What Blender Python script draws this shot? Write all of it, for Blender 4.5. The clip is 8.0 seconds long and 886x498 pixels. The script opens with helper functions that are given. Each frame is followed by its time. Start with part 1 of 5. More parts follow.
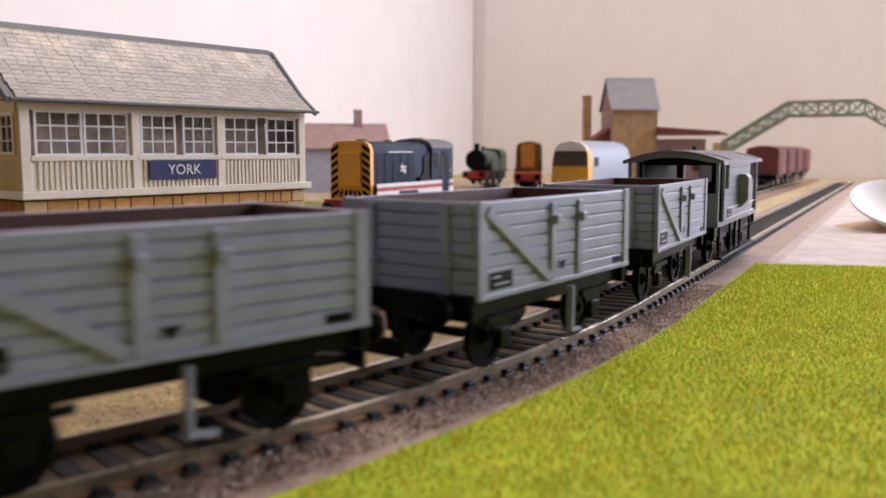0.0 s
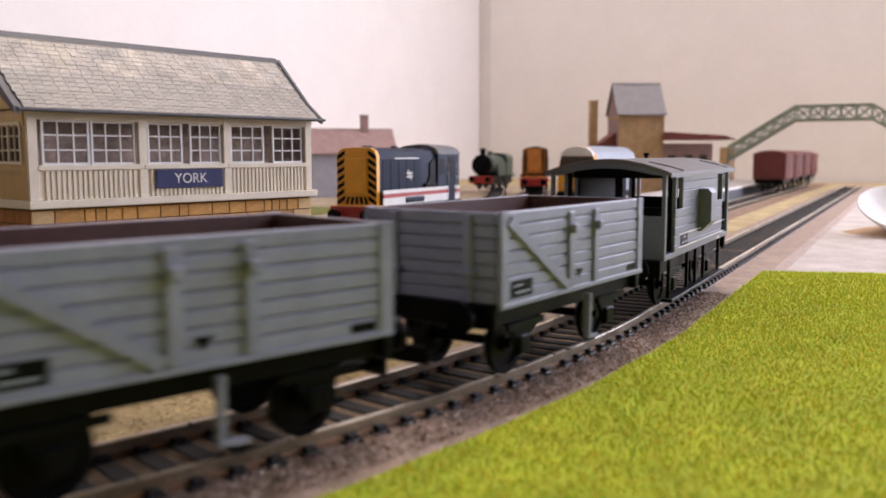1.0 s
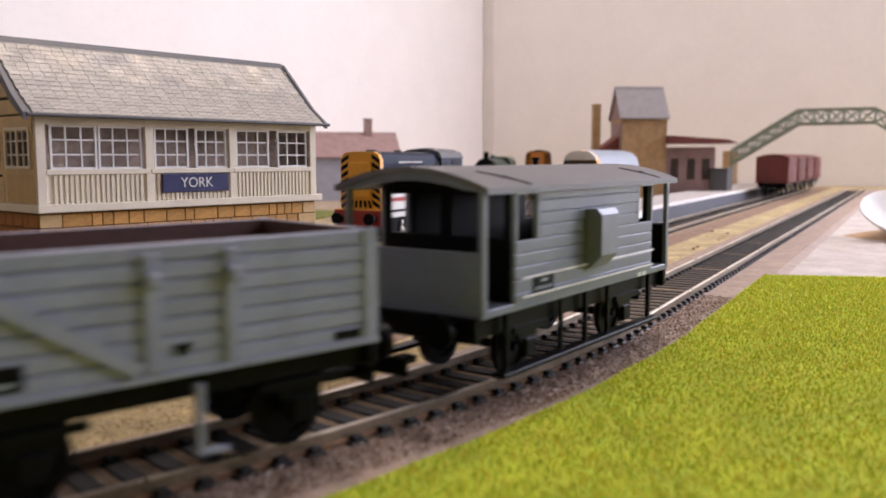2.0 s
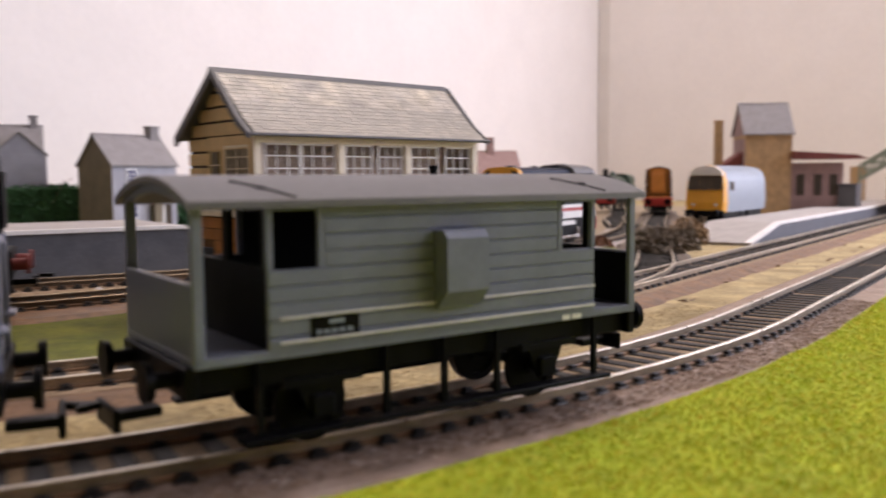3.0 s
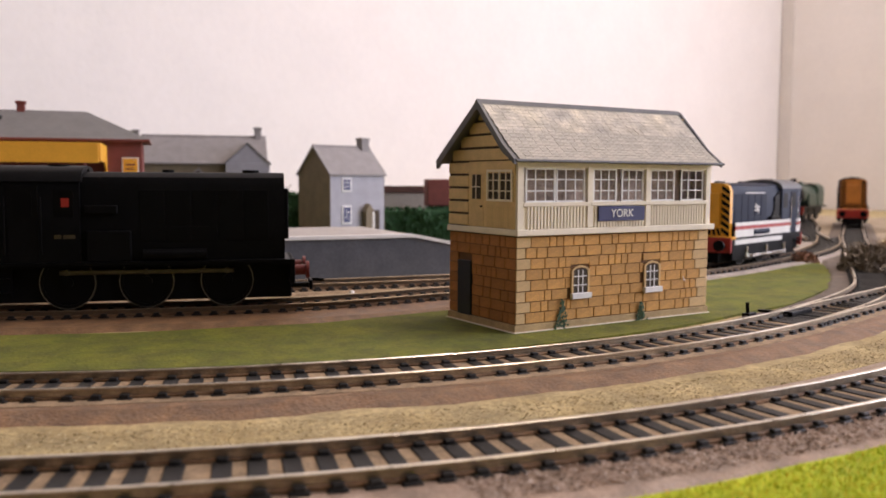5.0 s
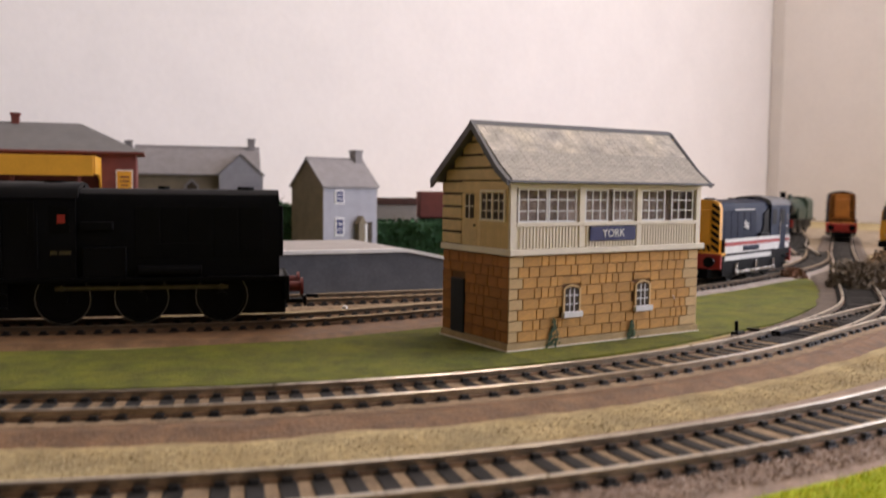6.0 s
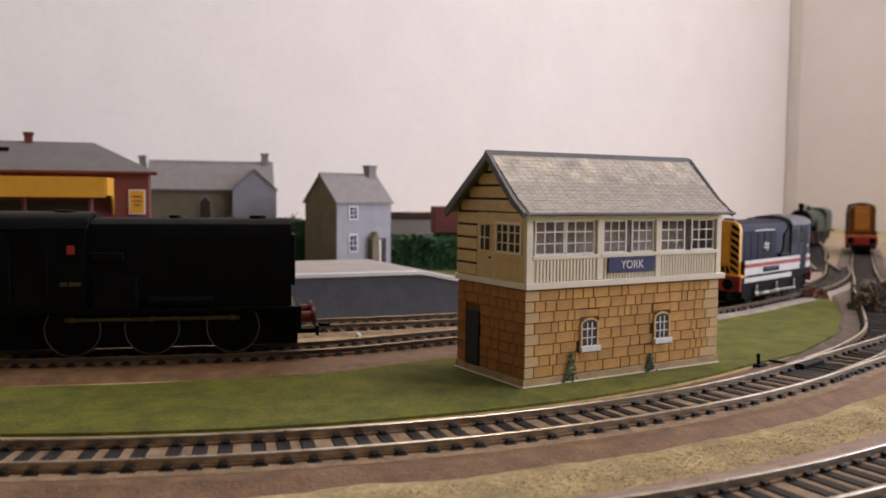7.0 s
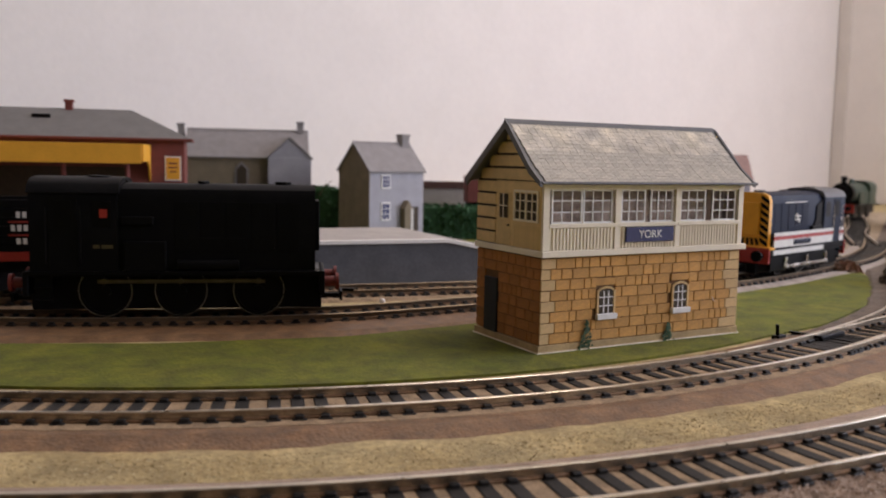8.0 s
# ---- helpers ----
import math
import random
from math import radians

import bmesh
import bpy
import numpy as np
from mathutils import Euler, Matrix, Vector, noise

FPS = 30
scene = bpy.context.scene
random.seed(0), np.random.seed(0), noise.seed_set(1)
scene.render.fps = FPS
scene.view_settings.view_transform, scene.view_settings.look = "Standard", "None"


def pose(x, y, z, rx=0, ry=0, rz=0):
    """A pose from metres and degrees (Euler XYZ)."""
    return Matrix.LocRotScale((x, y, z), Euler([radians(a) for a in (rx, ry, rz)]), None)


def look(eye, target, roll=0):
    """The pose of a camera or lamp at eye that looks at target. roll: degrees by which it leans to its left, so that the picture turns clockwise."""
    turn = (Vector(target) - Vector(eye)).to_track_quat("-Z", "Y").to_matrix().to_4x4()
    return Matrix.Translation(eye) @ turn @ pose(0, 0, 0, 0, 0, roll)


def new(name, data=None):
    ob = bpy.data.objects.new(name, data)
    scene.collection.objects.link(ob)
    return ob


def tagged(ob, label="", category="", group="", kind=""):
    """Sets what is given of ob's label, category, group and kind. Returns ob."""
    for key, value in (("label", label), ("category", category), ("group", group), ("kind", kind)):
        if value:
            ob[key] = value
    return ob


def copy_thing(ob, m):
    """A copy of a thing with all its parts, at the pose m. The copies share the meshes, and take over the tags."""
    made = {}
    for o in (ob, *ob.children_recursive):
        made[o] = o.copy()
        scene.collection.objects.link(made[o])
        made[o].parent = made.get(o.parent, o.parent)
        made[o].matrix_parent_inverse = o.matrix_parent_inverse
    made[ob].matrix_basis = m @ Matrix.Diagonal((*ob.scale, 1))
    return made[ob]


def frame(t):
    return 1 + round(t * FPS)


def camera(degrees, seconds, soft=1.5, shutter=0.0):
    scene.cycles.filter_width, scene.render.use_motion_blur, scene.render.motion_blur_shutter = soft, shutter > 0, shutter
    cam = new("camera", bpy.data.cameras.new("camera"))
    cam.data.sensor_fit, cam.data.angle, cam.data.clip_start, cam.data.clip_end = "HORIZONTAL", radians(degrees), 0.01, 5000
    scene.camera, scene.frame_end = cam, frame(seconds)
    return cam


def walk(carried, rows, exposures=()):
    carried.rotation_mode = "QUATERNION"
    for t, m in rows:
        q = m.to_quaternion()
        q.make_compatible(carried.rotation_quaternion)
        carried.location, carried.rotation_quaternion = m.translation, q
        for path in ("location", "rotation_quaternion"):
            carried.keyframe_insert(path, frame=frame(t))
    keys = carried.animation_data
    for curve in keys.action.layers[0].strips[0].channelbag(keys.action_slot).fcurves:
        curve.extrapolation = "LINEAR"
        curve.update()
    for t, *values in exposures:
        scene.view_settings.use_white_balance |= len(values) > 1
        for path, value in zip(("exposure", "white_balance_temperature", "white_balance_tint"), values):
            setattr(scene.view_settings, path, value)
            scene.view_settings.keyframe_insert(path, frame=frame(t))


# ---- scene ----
# A 1:76 model railway on a board in the corner of a room. Lengths in the code are millimetres.
MM = 0.001
cam = camera(54.3, 8.0, 1.7, 0.5)
cam.data.dof.use_dof, cam.data.dof.focus_distance, cam.data.dof.aperture_fstop = True, 0.27, 25.0
# seconds, x, y, z, pitch, roll, yaw
PATH = [
    (0, -94.8, -219.2, 45.0, -6.44, -0.08, -49.49),
    (0.5, -94.3, -218.8, 45.2, -6.49, -0.10, -49.30),
    (1, -94.5, -219.0, 46.3, -6.19, -0.15, -49.07),
    (1.5, -95.3, -219.6, 46.7, -6.04, -0.14, -48.97),
    (2, -96.1, -220.3, 46.7, -5.98, -0.12, -48.86),
    (2.2, -97.4, -220.6, 46.3, -5.95, -0.06, -48.50),
    (3.3, -142.2, -228.4, 42.7, -4.34, -0.23, -38.82),
    (3.5, -150.6, -227.5, 40.4, -4.48, 0.09, -37.11),
    (3.7, -159.7, -227.0, 37.8, -5.08, 0.09, -35.24),
    (4, -165.1, -225.3, 43.7, -5.46, -0.50, -31.73),
    (4.2, -165.9, -221.2, 42.3, -5.39, 0.11, -30.94),
    (4.5, -165.2, -219.7, 48.5, -5.18, -0.03, -31.27),
    (4.7, -166.1, -223.1, 51.3, -4.93, 0.07, -31.51),
    (5.8, -170.6, -230.3, 51.6, -4.01, 0.64, -32.01),
    (6, -170.2, -229.6, 55.6, -4.09, 0.64, -32.29),
    (6.2, -167.8, -229.6, 63.5, -3.84, 0.30, -32.41),
    (6.5, -164.7, -225.2, 62.7, -4.59, 0.40, -32.52),
    (6.8, -167.1, -223.1, 65.1, -3.93, 0.63, -31.67),
    (7, -166.9, -223.8, 65.0, -3.87, 0.62, -31.35),
    (7.2, -167.3, -225.3, 62.8, -4.15, 0.88, -30.93),
    (7.5, -163.7, -226.5, 61.8, -5.29, 0.76, -30.29),
    (7.8, -162.2, -229.2, 61.9, -5.90, 0.99, -29.44),
    (8, -162.6, -232.1, 64.4, -5.87, 1.07, -28.60),
]
walk(cam, [(t, pose(x * MM, y * MM, z * MM, 90 + p, 0, yaw) @ pose(0, 0, 0, 0, 0, r)) for t, x, y, z, p, r, yaw in PATH],
     exposures=[(0.0, 0.03, 5980, 20), (2.2, 0.03, 5980, 20), (3.3, 0.0, 6100, 21), (4.0, 0.02, 6150, 20), (4.6, 0.1, 6250, 20), (6.0, -0.15, 6250, 18), (8.0, -0.36, 6100, 17)])

# ---- light ----
HEAD = 12.5                                   # the straights, the board and the room lie at this angle
DX, DY = math.cos(radians(HEAD)), math.sin(radians(HEAD))
QX, QY = 1272.0, 867.0                        # the far corner of the room


def room(u, v):
    """A place in the room: u along the long wall from the far corner, v out from that wall (both negative inside)."""
    return QX + u * DX - v * DY, QY + u * DY + v * DX


world = bpy.data.worlds.new("world")
scene.world = world
world.use_nodes = True
wn = world.node_tree
sky = wn.nodes.new("ShaderNodeTexSky")
sky.sky_type, sky.sun_disc = "NISHITA", False
sky.sun_elevation, sky.sun_rotation = radians(35), radians(150)
wn.nodes["Background"].inputs[1].default_value = 0.1
wn.links.new(sky.outputs[0], wn.nodes["Background"].inputs[0])


def area_lamp(name, eye, target, w, h, power, colour):
    lamp = bpy.data.lights.new(name, "AREA")
    lamp.shape, lamp.size, lamp.size_y, lamp.energy, lamp.color = "RECTANGLE", w, h, power, colour
    ob = new(name, lamp)
    ob.matrix_world = look([c * MM for c in eye], [c * MM for c in target])
    return ob


# daylight in the end-wall window, and two unseen fill lamps added to it
wx, wy = room(12, -1520)
tx, ty = room(-1200, -1150)
area_lamp("window_and_fill_light", (wx, wy, 585), (tx, ty, 60), 1.2, 1.1, 28, (0.95, 0.94, 1.0))
# cool fill lamp, added in an opening across the room
wx, wy = room(-560, -2190)
tx, ty = room(-1250, -500)
area_lamp("window_and_fill_light", (wx, wy, 925), (tx, ty, 60), 0.98, 0.83, 7.5, (0.95, 0.94, 1.0))
# warm fill lamp added under the ceiling to lift walls and tops
cx, cy = room(-800, -680)
area_lamp("ceiling_fill", (cx, cy, 1440), (cx, cy, 0), 0.5, 0.5, 13, (1.0, 0.85, 0.7))


# ---- materials ----
def mat(name, colour, rough=0.6, var=0.12, size=8.0, bump=0.0, bsize=1.0, metal=0.0, per=0.0, second=None, mix=0.5, spec=0.5, coat=0.0):
    """A procedural surface: colour varied by noise of that size in mm, fine relief of bsize mm, and a tone per object (per)."""
    m = bpy.data.materials.new(name)
    m.use_nodes = True
    nt = m.node_tree
    b = nt.nodes["Principled BSDF"]
    b.inputs["Roughness"].default_value, b.inputs["Metallic"].default_value = rough, metal
    b.inputs["Specular IOR Level"].default_value = spec
    b.inputs["Coat Weight"].default_value = coat
    tc = nt.nodes.new("ShaderNodeTexCoord")

    def noise_node(mm, detail=4.0):
        n = nt.nodes.new("ShaderNodeTexNoise")
        n.inputs["Scale"].default_value, n.inputs["Detail"].default_value = 1000.0 / mm, detail
        nt.links.new(tc.outputs["Object"], n.inputs["Vector"])
        return n

    def mixer(kind, fac, a, c):
        x = nt.nodes.new("ShaderNodeMix")
        x.data_type, x.blend_type = "RGBA", kind
        for sock, val in ((x.inputs[0], fac), (x.inputs[6], a), (x.inputs[7], c)):
            if hasattr(val, "links"):
                nt.links.new(val, sock)
            else:
                sock.default_value = val
        return x.outputs[2]

    def ramp(sock, lo, hi):
        r = nt.nodes.new("ShaderNodeMapRange")
        r.inputs["From Min"].default_value, r.inputs["From Max"].default_value = 0.32, 0.68
        r.inputs["To Min"].default_value, r.inputs["To Max"].default_value = lo, hi
        nt.links.new(sock, r.inputs["Value"])
        return r.outputs[0]

    base = (*colour, 1)
    if second:
        big = noise_node(size * 1.7, 3.0)
        base = mixer("MIX", ramp(big.outputs[0], 0.0, mix * 2), base, (*second, 1))
    grain = noise_node(size)
    fine = noise_node(max(size * 0.13, 0.35), 2.0)
    c = mixer("MULTIPLY", 1.0, base, mixer("MIX", ramp(grain.outputs[0], 0, 1), (1 - var,) * 3 + (1,), (1 + var,) * 3 + (1,)))
    c = mixer("MULTIPLY", 1.0, c, mixer("MIX", ramp(fine.outputs[0], 0, 1), (1 - var * 0.7,) * 3 + (1,), (1 + var * 0.7,) * 3 + (1,)))
    if per:
        info = nt.nodes.new("ShaderNodeObjectInfo")
        c = mixer("MULTIPLY", 1.0, c, mixer("MIX", info.outputs["Random"], (1 - per, 1 - per, 1 - per, 1), (1 + per, 1 + per * 0.9, 1 + per * 0.8, 1)))
    nt.links.new(c, b.inputs["Base Color"])
    rr = nt.nodes.new("ShaderNodeMapRange")
    rr.inputs["To Min"].default_value, rr.inputs["To Max"].default_value = max(rough - 0.1, 0.03), min(rough + 0.1, 1)
    nt.links.new(grain.outputs[0], rr.inputs["Value"])
    nt.links.new(rr.outputs[0], b.inputs["Roughness"])
    if bump:
        bn = nt.nodes.new("ShaderNodeBump")
        bn.inputs["Strength"].default_value, bn.inputs["Distance"].default_value = 0.6, bump * MM
        nt.links.new(noise_node(bsize, 3.0).outputs[0], bn.inputs["Height"])
        nt.links.new(bn.outputs[0], b.inputs["Normal"])
    return m


def glass_mat(name, colour=(0.9, 0.92, 0.95), rough=0.05):
    m = bpy.data.materials.new(name)
    m.use_nodes = True
    b = m.node_tree.nodes["Principled BSDF"]
    b.inputs["Base Color"].default_value = (*colour, 1)
    b.inputs["Transmission Weight"].default_value, b.inputs["Roughness"].default_value = 1.0, rough
    b.inputs["IOR"].default_value = 1.25
    return m


WALL = mat("wall_paper", (0.8, 0.765, 0.735), 0.75, 0.02, 60, 0.3, 5.0)
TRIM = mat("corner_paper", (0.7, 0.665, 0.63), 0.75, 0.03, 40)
DULL = mat("beige_wall_paint", (0.3, 0.25, 0.2), 0.8, 0.05, 80)
CEIL = mat("ceiling_paint", (0.45, 0.43, 0.4), 0.8, 0.02, 80)
CARPET = mat("carpet", (0.22, 0.18, 0.15), 0.95, 0.15, 20, 0.5, 3)
SAND = mat("sand_scatter", (0.36, 0.27, 0.12), 0.95, 0.28, 14, 0.7, 1.3, second=(0.43, 0.34, 0.17))
BALLAST = mat("brown_ballast", (0.15, 0.076, 0.03), 0.6, 0.28, 5, 0.6, 0.9, second=(0.205, 0.113, 0.05), spec=0.6)
BALLAST_OUT = mat("grey_brown_ballast", (0.31, 0.215, 0.15), 0.55, 0.26, 5, 0.6, 0.9, second=(0.33, 0.245, 0.185), spec=0.6)
DARK_RED = mat("dull_red", (0.16, 0.018, 0.014), 0.5, 0.15, 5)
PALE_GROUND = mat("pale_grit_ground", (0.47, 0.415, 0.36), 0.9, 0.12, 14, 0.4, 1.2, second=(0.53, 0.48, 0.43))
SCRUB = mat("dull_brown_earth", (0.25, 0.185, 0.12), 0.95, 0.28, 16, 0.6, 2.0, second=(0.34, 0.27, 0.18))
BALLAST_DARK = mat("dark_oily_ballast", (0.085, 0.062, 0.045), 0.7, 0.3, 5, 0.6, 0.9, second=(0.14, 0.105, 0.075))
BALLAST_PALE = mat("pale_grey_ballast", (0.32, 0.275, 0.235), 0.85, 0.2, 5, 0.5, 0.9, second=(0.38, 0.33, 0.29))
BALLAST_IN = mat("tan_ballast", (0.29, 0.205, 0.12), 0.9, 0.3, 4, 0.5, 0.9)
GRASS_LIME = mat("lime_grass_mat", (0.4, 0.48, 0.014), 0.95, 0.16, 11, 0.25, 1.0, second=(0.46, 0.5, 0.012))
GRASS_OLD = mat("olive_grass_mat", (0.094, 0.11, 0.005), 0.95, 0.28, 10, 0.6, 1.0, second=(0.135, 0.137, 0.009))
STEEL = mat("nickel_rail", (0.7, 0.64, 0.53), 0.3, 0.1, 6, metal=1.0)
RAIL_SIDE = mat("rail_web", (0.4, 0.33, 0.24), 0.36, 0.2, 6, metal=0.9)
OLD_RAIL = mat("tarnished_rail", (0.36, 0.28, 0.18), 0.5, 0.2, 6, metal=0.8)
OLD_WEB = mat("tarnished_web", (0.12, 0.08, 0.045), 0.6, 0.2, 6, metal=0.3)
RIM = mat("dull_wheel_rim", (0.2, 0.19, 0.17), 0.4, 0.15, 5, metal=0.9)
SLEEPER = mat("black_sleeper", (0.01, 0.009, 0.008), 0.55, 0.2, 3, 0.1, 0.5, per=0.2, spec=0.3)
BLACK = mat("black_plastic", (0.003, 0.003, 0.0035), 0.4, 0.2, 5, spec=0.09)
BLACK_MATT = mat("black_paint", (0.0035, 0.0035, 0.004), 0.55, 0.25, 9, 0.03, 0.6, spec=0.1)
GREY = mat("grey_wagon_plastic", (0.228, 0.245, 0.325), 0.32, 0.1, 6, 0.02, 0.7, per=0.05)
GREY_VAN = mat("grey_van_plastic", (0.155, 0.172, 0.215), 0.32, 0.08, 8, 0.02, 0.7)
VAN_ROOF = mat("grey_roof_plastic", (0.125, 0.122, 0.125), 0.5, 0.08, 12)
BROWN_IN = mat("brown_wagon_inside", (0.08, 0.034, 0.026), 0.6, 0.15, 6)
CREAM = mat("cream_card", (0.84, 0.76, 0.6), 0.6, 0.05, 6, 0.03, 0.8)
# the cream again, deepened so the gable's shade is in its colour
CREAM_SHADED = mat("shaded_yellow_cream", (0.7, 0.51, 0.24), 0.6, 0.08, 5, 0.03, 0.8, per=0.05)
GAP = mat("dark_gap", (0.05, 0.035, 0.02), 0.8, 0.2, 3)
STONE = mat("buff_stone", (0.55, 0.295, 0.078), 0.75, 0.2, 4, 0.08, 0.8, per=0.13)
# the buff stone again, darkened to carry the shade of the gable wall
STONE_SHADED = mat("shaded_buff_stone", (0.38, 0.155, 0.035), 0.75, 0.16, 4, 0.08, 0.8, per=0.14)
MORTAR = mat("brown_mortar", (0.14, 0.07, 0.025), 0.85, 0.2, 3)
PLINTH = mat("plinth_render", (0.45, 0.32, 0.15), 0.8, 0.15, 6, 0.05, 1)
QUOIN = mat("pale_quoin", (0.62, 0.43, 0.2), 0.75, 0.12, 4, 0.06, 0.8, per=0.08)
WHITE = mat("white_paint", (0.8, 0.79, 0.76), 0.5, 0.05, 5)
NAVY = mat("navy_sign", (0.03, 0.035, 0.12), 0.4, 0.1, 4)
SLATE = mat("grey_slate", (0.38, 0.355, 0.315), 0.5, 0.28, 6, 0.05, 0.8, per=0.13, second=(0.52, 0.47, 0.37), mix=0.45)
SLATE_EDGE = mat("dark_slate_edge", (0.1, 0.1, 0.105), 0.5, 0.1, 5)
GLASS = glass_mat("window_glass")
DOOR_BLUE = mat("dark_blue_door", (0.012, 0.018, 0.026), 0.5, 0.2, 4)
LEAF = mat("printed_leaves", (0.05, 0.09, 0.04), 0.8, 0.3, 2)
INSIDE = mat("brown_interior", (0.48, 0.36, 0.28), 0.8, 0.2, 10)
BLUE = mat("slate_blue_body", (0.013, 0.019, 0.038), 0.45, 0.1, 10, spec=0.08)
YELLOW = mat("warning_yellow", (0.78, 0.37, 0.012), 0.45, 0.06, 8)
RED = mat("buffer_red", (0.36, 0.025, 0.015), 0.45, 0.1, 6)
OFFWHITE = mat("off_white_stripe", (0.7, 0.68, 0.64), 0.45, 0.06, 6)
CHROME = mat("bright_metal", (0.75, 0.73, 0.7), 0.25, 0.1, 4, metal=1.0)
BRASS = mat("brass_rod", (0.1, 0.085, 0.055), 0.35, 0.2, 4, metal=0.8)
MAROON = mat("maroon_van", (0.15, 0.035, 0.028), 0.5, 0.12, 12)
GREEN_LOCO = mat("green_engine", (0.022, 0.042, 0.024), 0.4, 0.12, 8)
ORANGE = mat("orange_front", (0.5, 0.19, 0.025), 0.5, 0.12, 8)
RAILGREY = mat("rail_grey", (0.25, 0.29, 0.34), 0.4, 0.08, 8)
HOUSE_GREY = mat("grey_blue_render", (0.37, 0.37, 0.415), 0.75, 0.08, 9)
HOUSE_BROWN = mat("brown_render", (0.22, 0.18, 0.12), 0.8, 0.12, 9)
HOUSE_ROOF = mat("grey_tile_roof", (0.25, 0.235, 0.235), 0.7, 0.1, 6, 0.1, 1.5)
BRICK = mat("red_brick", (0.17, 0.045, 0.035), 0.75, 0.15, 5, 0.08, 1.0)
ST_ROOF = mat("station_slate", (0.17, 0.165, 0.16), 0.65, 0.1, 8, 0.08, 1.5)
CANOPY = mat("yellow_canopy", (0.75, 0.38, 0.03), 0.5, 0.06, 8)
PLAT_TOP = mat("platform_top", (0.4, 0.37, 0.34), 0.8, 0.1, 10)
PLAT_WALL = mat("platform_wall", (0.085, 0.09, 0.105), 0.7, 0.15, 10)
HEDGE = mat("hedge_foliage", (0.03, 0.09, 0.035), 0.9, 0.35, 3, per=0.1)
TWIG = mat("lichen_twigs", (0.22, 0.18, 0.13), 0.9, 0.3, 3, per=0.2)
TAN_LICHEN = mat("tan_lichen", (0.34, 0.24, 0.14), 0.9, 0.3, 3, per=0.2)
RUST_LICHEN = mat("rust_lichen", (0.25, 0.13, 0.075), 0.9, 0.3, 3)
PINK_ROOF = mat("pale_red_roof", (0.31, 0.2, 0.18), 0.75, 0.12, 8)
TOWER_STONE = mat("tan_tower_stone", (0.42, 0.27, 0.13), 0.8, 0.15, 6)
BRIDGE = mat("grey_green_bridge", (0.2, 0.24, 0.18), 0.6, 0.15, 8)


# ---- building helpers ----
def box(bm, x0, x1, y0, y1, z0, z1, bev=0.0):
    """A box between two corners, in mm."""
    v = [bm.verts.new((x, y, z)) for x in (x0, x1) for y in (y0, y1) for z in (z0, z1)]
    f = [bm.faces.new([v[i] for i in q]) for q in ((0, 1, 3, 2), (4, 6, 7, 5), (0, 4, 5, 1), (2, 3, 7, 6), (0, 2, 6, 4), (1, 5, 7, 3))]
    if bev:
        bmesh.ops.bevel(bm, geom=list({e for q in f for e in q.edges}), offset=bev, segments=1, affect="EDGES", clamp_overlap=True)
    return bm


def prism(bm, poly, axis, a, b):
    """A polygon in the plane across the axis, drawn out from a to b. Points run over the two other axes in order."""
    def put(p, c):
        q = list(p)
        q.insert("xyz".index(axis), c)
        return bm.verts.new(q)
    lo, hi = [put(p, a) for p in poly], [put(p, b) for p in poly]
    n = len(poly)
    made = [bm.faces.new(lo), bm.faces.new(hi[::-1])]
    made += [bm.faces.new((lo[i], hi[i], hi[(i + 1) % n], lo[(i + 1) % n])) for i in range(n)]
    bmesh.ops.recalc_face_normals(bm, faces=made)
    return bm


def rod(bm, p, q, r, n=8, r2=None):
    """A round bar from p to q."""
    p, q = Vector(p), Vector(q)
    m = Matrix.Translation((p + q) / 2) @ (q - p).to_track_quat("Z", "Y").to_matrix().to_4x4()
    bmesh.ops.create_cone(bm, cap_ends=True, segments=n, radius1=r, radius2=r if r2 is None else r2, depth=(q - p).length, matrix=m)
    return bm


def beam(bm, p, q, w, h):
    """A square bar from p to q."""
    p, q = Vector(p), Vector(q)
    m = Matrix.Translation((p + q) / 2) @ (q - p).to_track_quat("Z", "Y").to_matrix().to_4x4() @ Matrix.Diagonal((w, h, (q - p).length, 1))
    bmesh.ops.create_cube(bm, size=1.0, matrix=m)
    return bm


def B():
    return bmesh.new()


def mesh_of(bm, material, smooth=False):
    bmesh.ops.scale(bm, vec=(MM, MM, MM), verts=bm.verts)
    me = bpy.data.meshes.new("mesh")
    bm.to_mesh(me)
    bm.free()
    me.materials.append(material)
    if smooth:
        me.polygons.foreach_set("use_smooth", [True] * len(me.polygons))
        me.set_sharp_from_angle(angle=radians(40))
    return me


def part(name, bm, material, parent=None, label="", smooth=False, m=None):
    """One mesh object, under a thing or a part; bm is in mm in the parent's space unless a pose m (mm) is given."""
    ob = new(name, bm if isinstance(bm, bpy.types.Mesh) else mesh_of(bm, material, smooth))
    if parent:
        ob.parent = parent
    if m is not None:
        ob.matrix_basis = m
    if label:
        tagged(ob, label)
    return ob


def at(x, y, z=0.0, rz=0.0, rx=0.0, ry=0.0):
    return pose(x * MM, y * MM, z * MM, rx, ry, rz)


def thing(name, label, category, m=None, group=""):
    ob = new(name)
    ob.empty_display_size = 0.01
    if m is not None:
        ob.matrix_basis = m
    return tagged(ob, label, category, group)


def setting(name, bm, material, label, category="", smooth=False):
    ob = part(name, bm, material, None, label, smooth)
    return tagged(ob, "", category, "", "structure")


# ---- the room ----
def slab(u0, u1, v0, v1, z0, z1):
    bm = B()
    corners = [room(u, v) for u, v in ((u0, v0), (u1, v0), (u1, v1), (u0, v1))]
    return prism(bm, corners, "z", z0, z1)


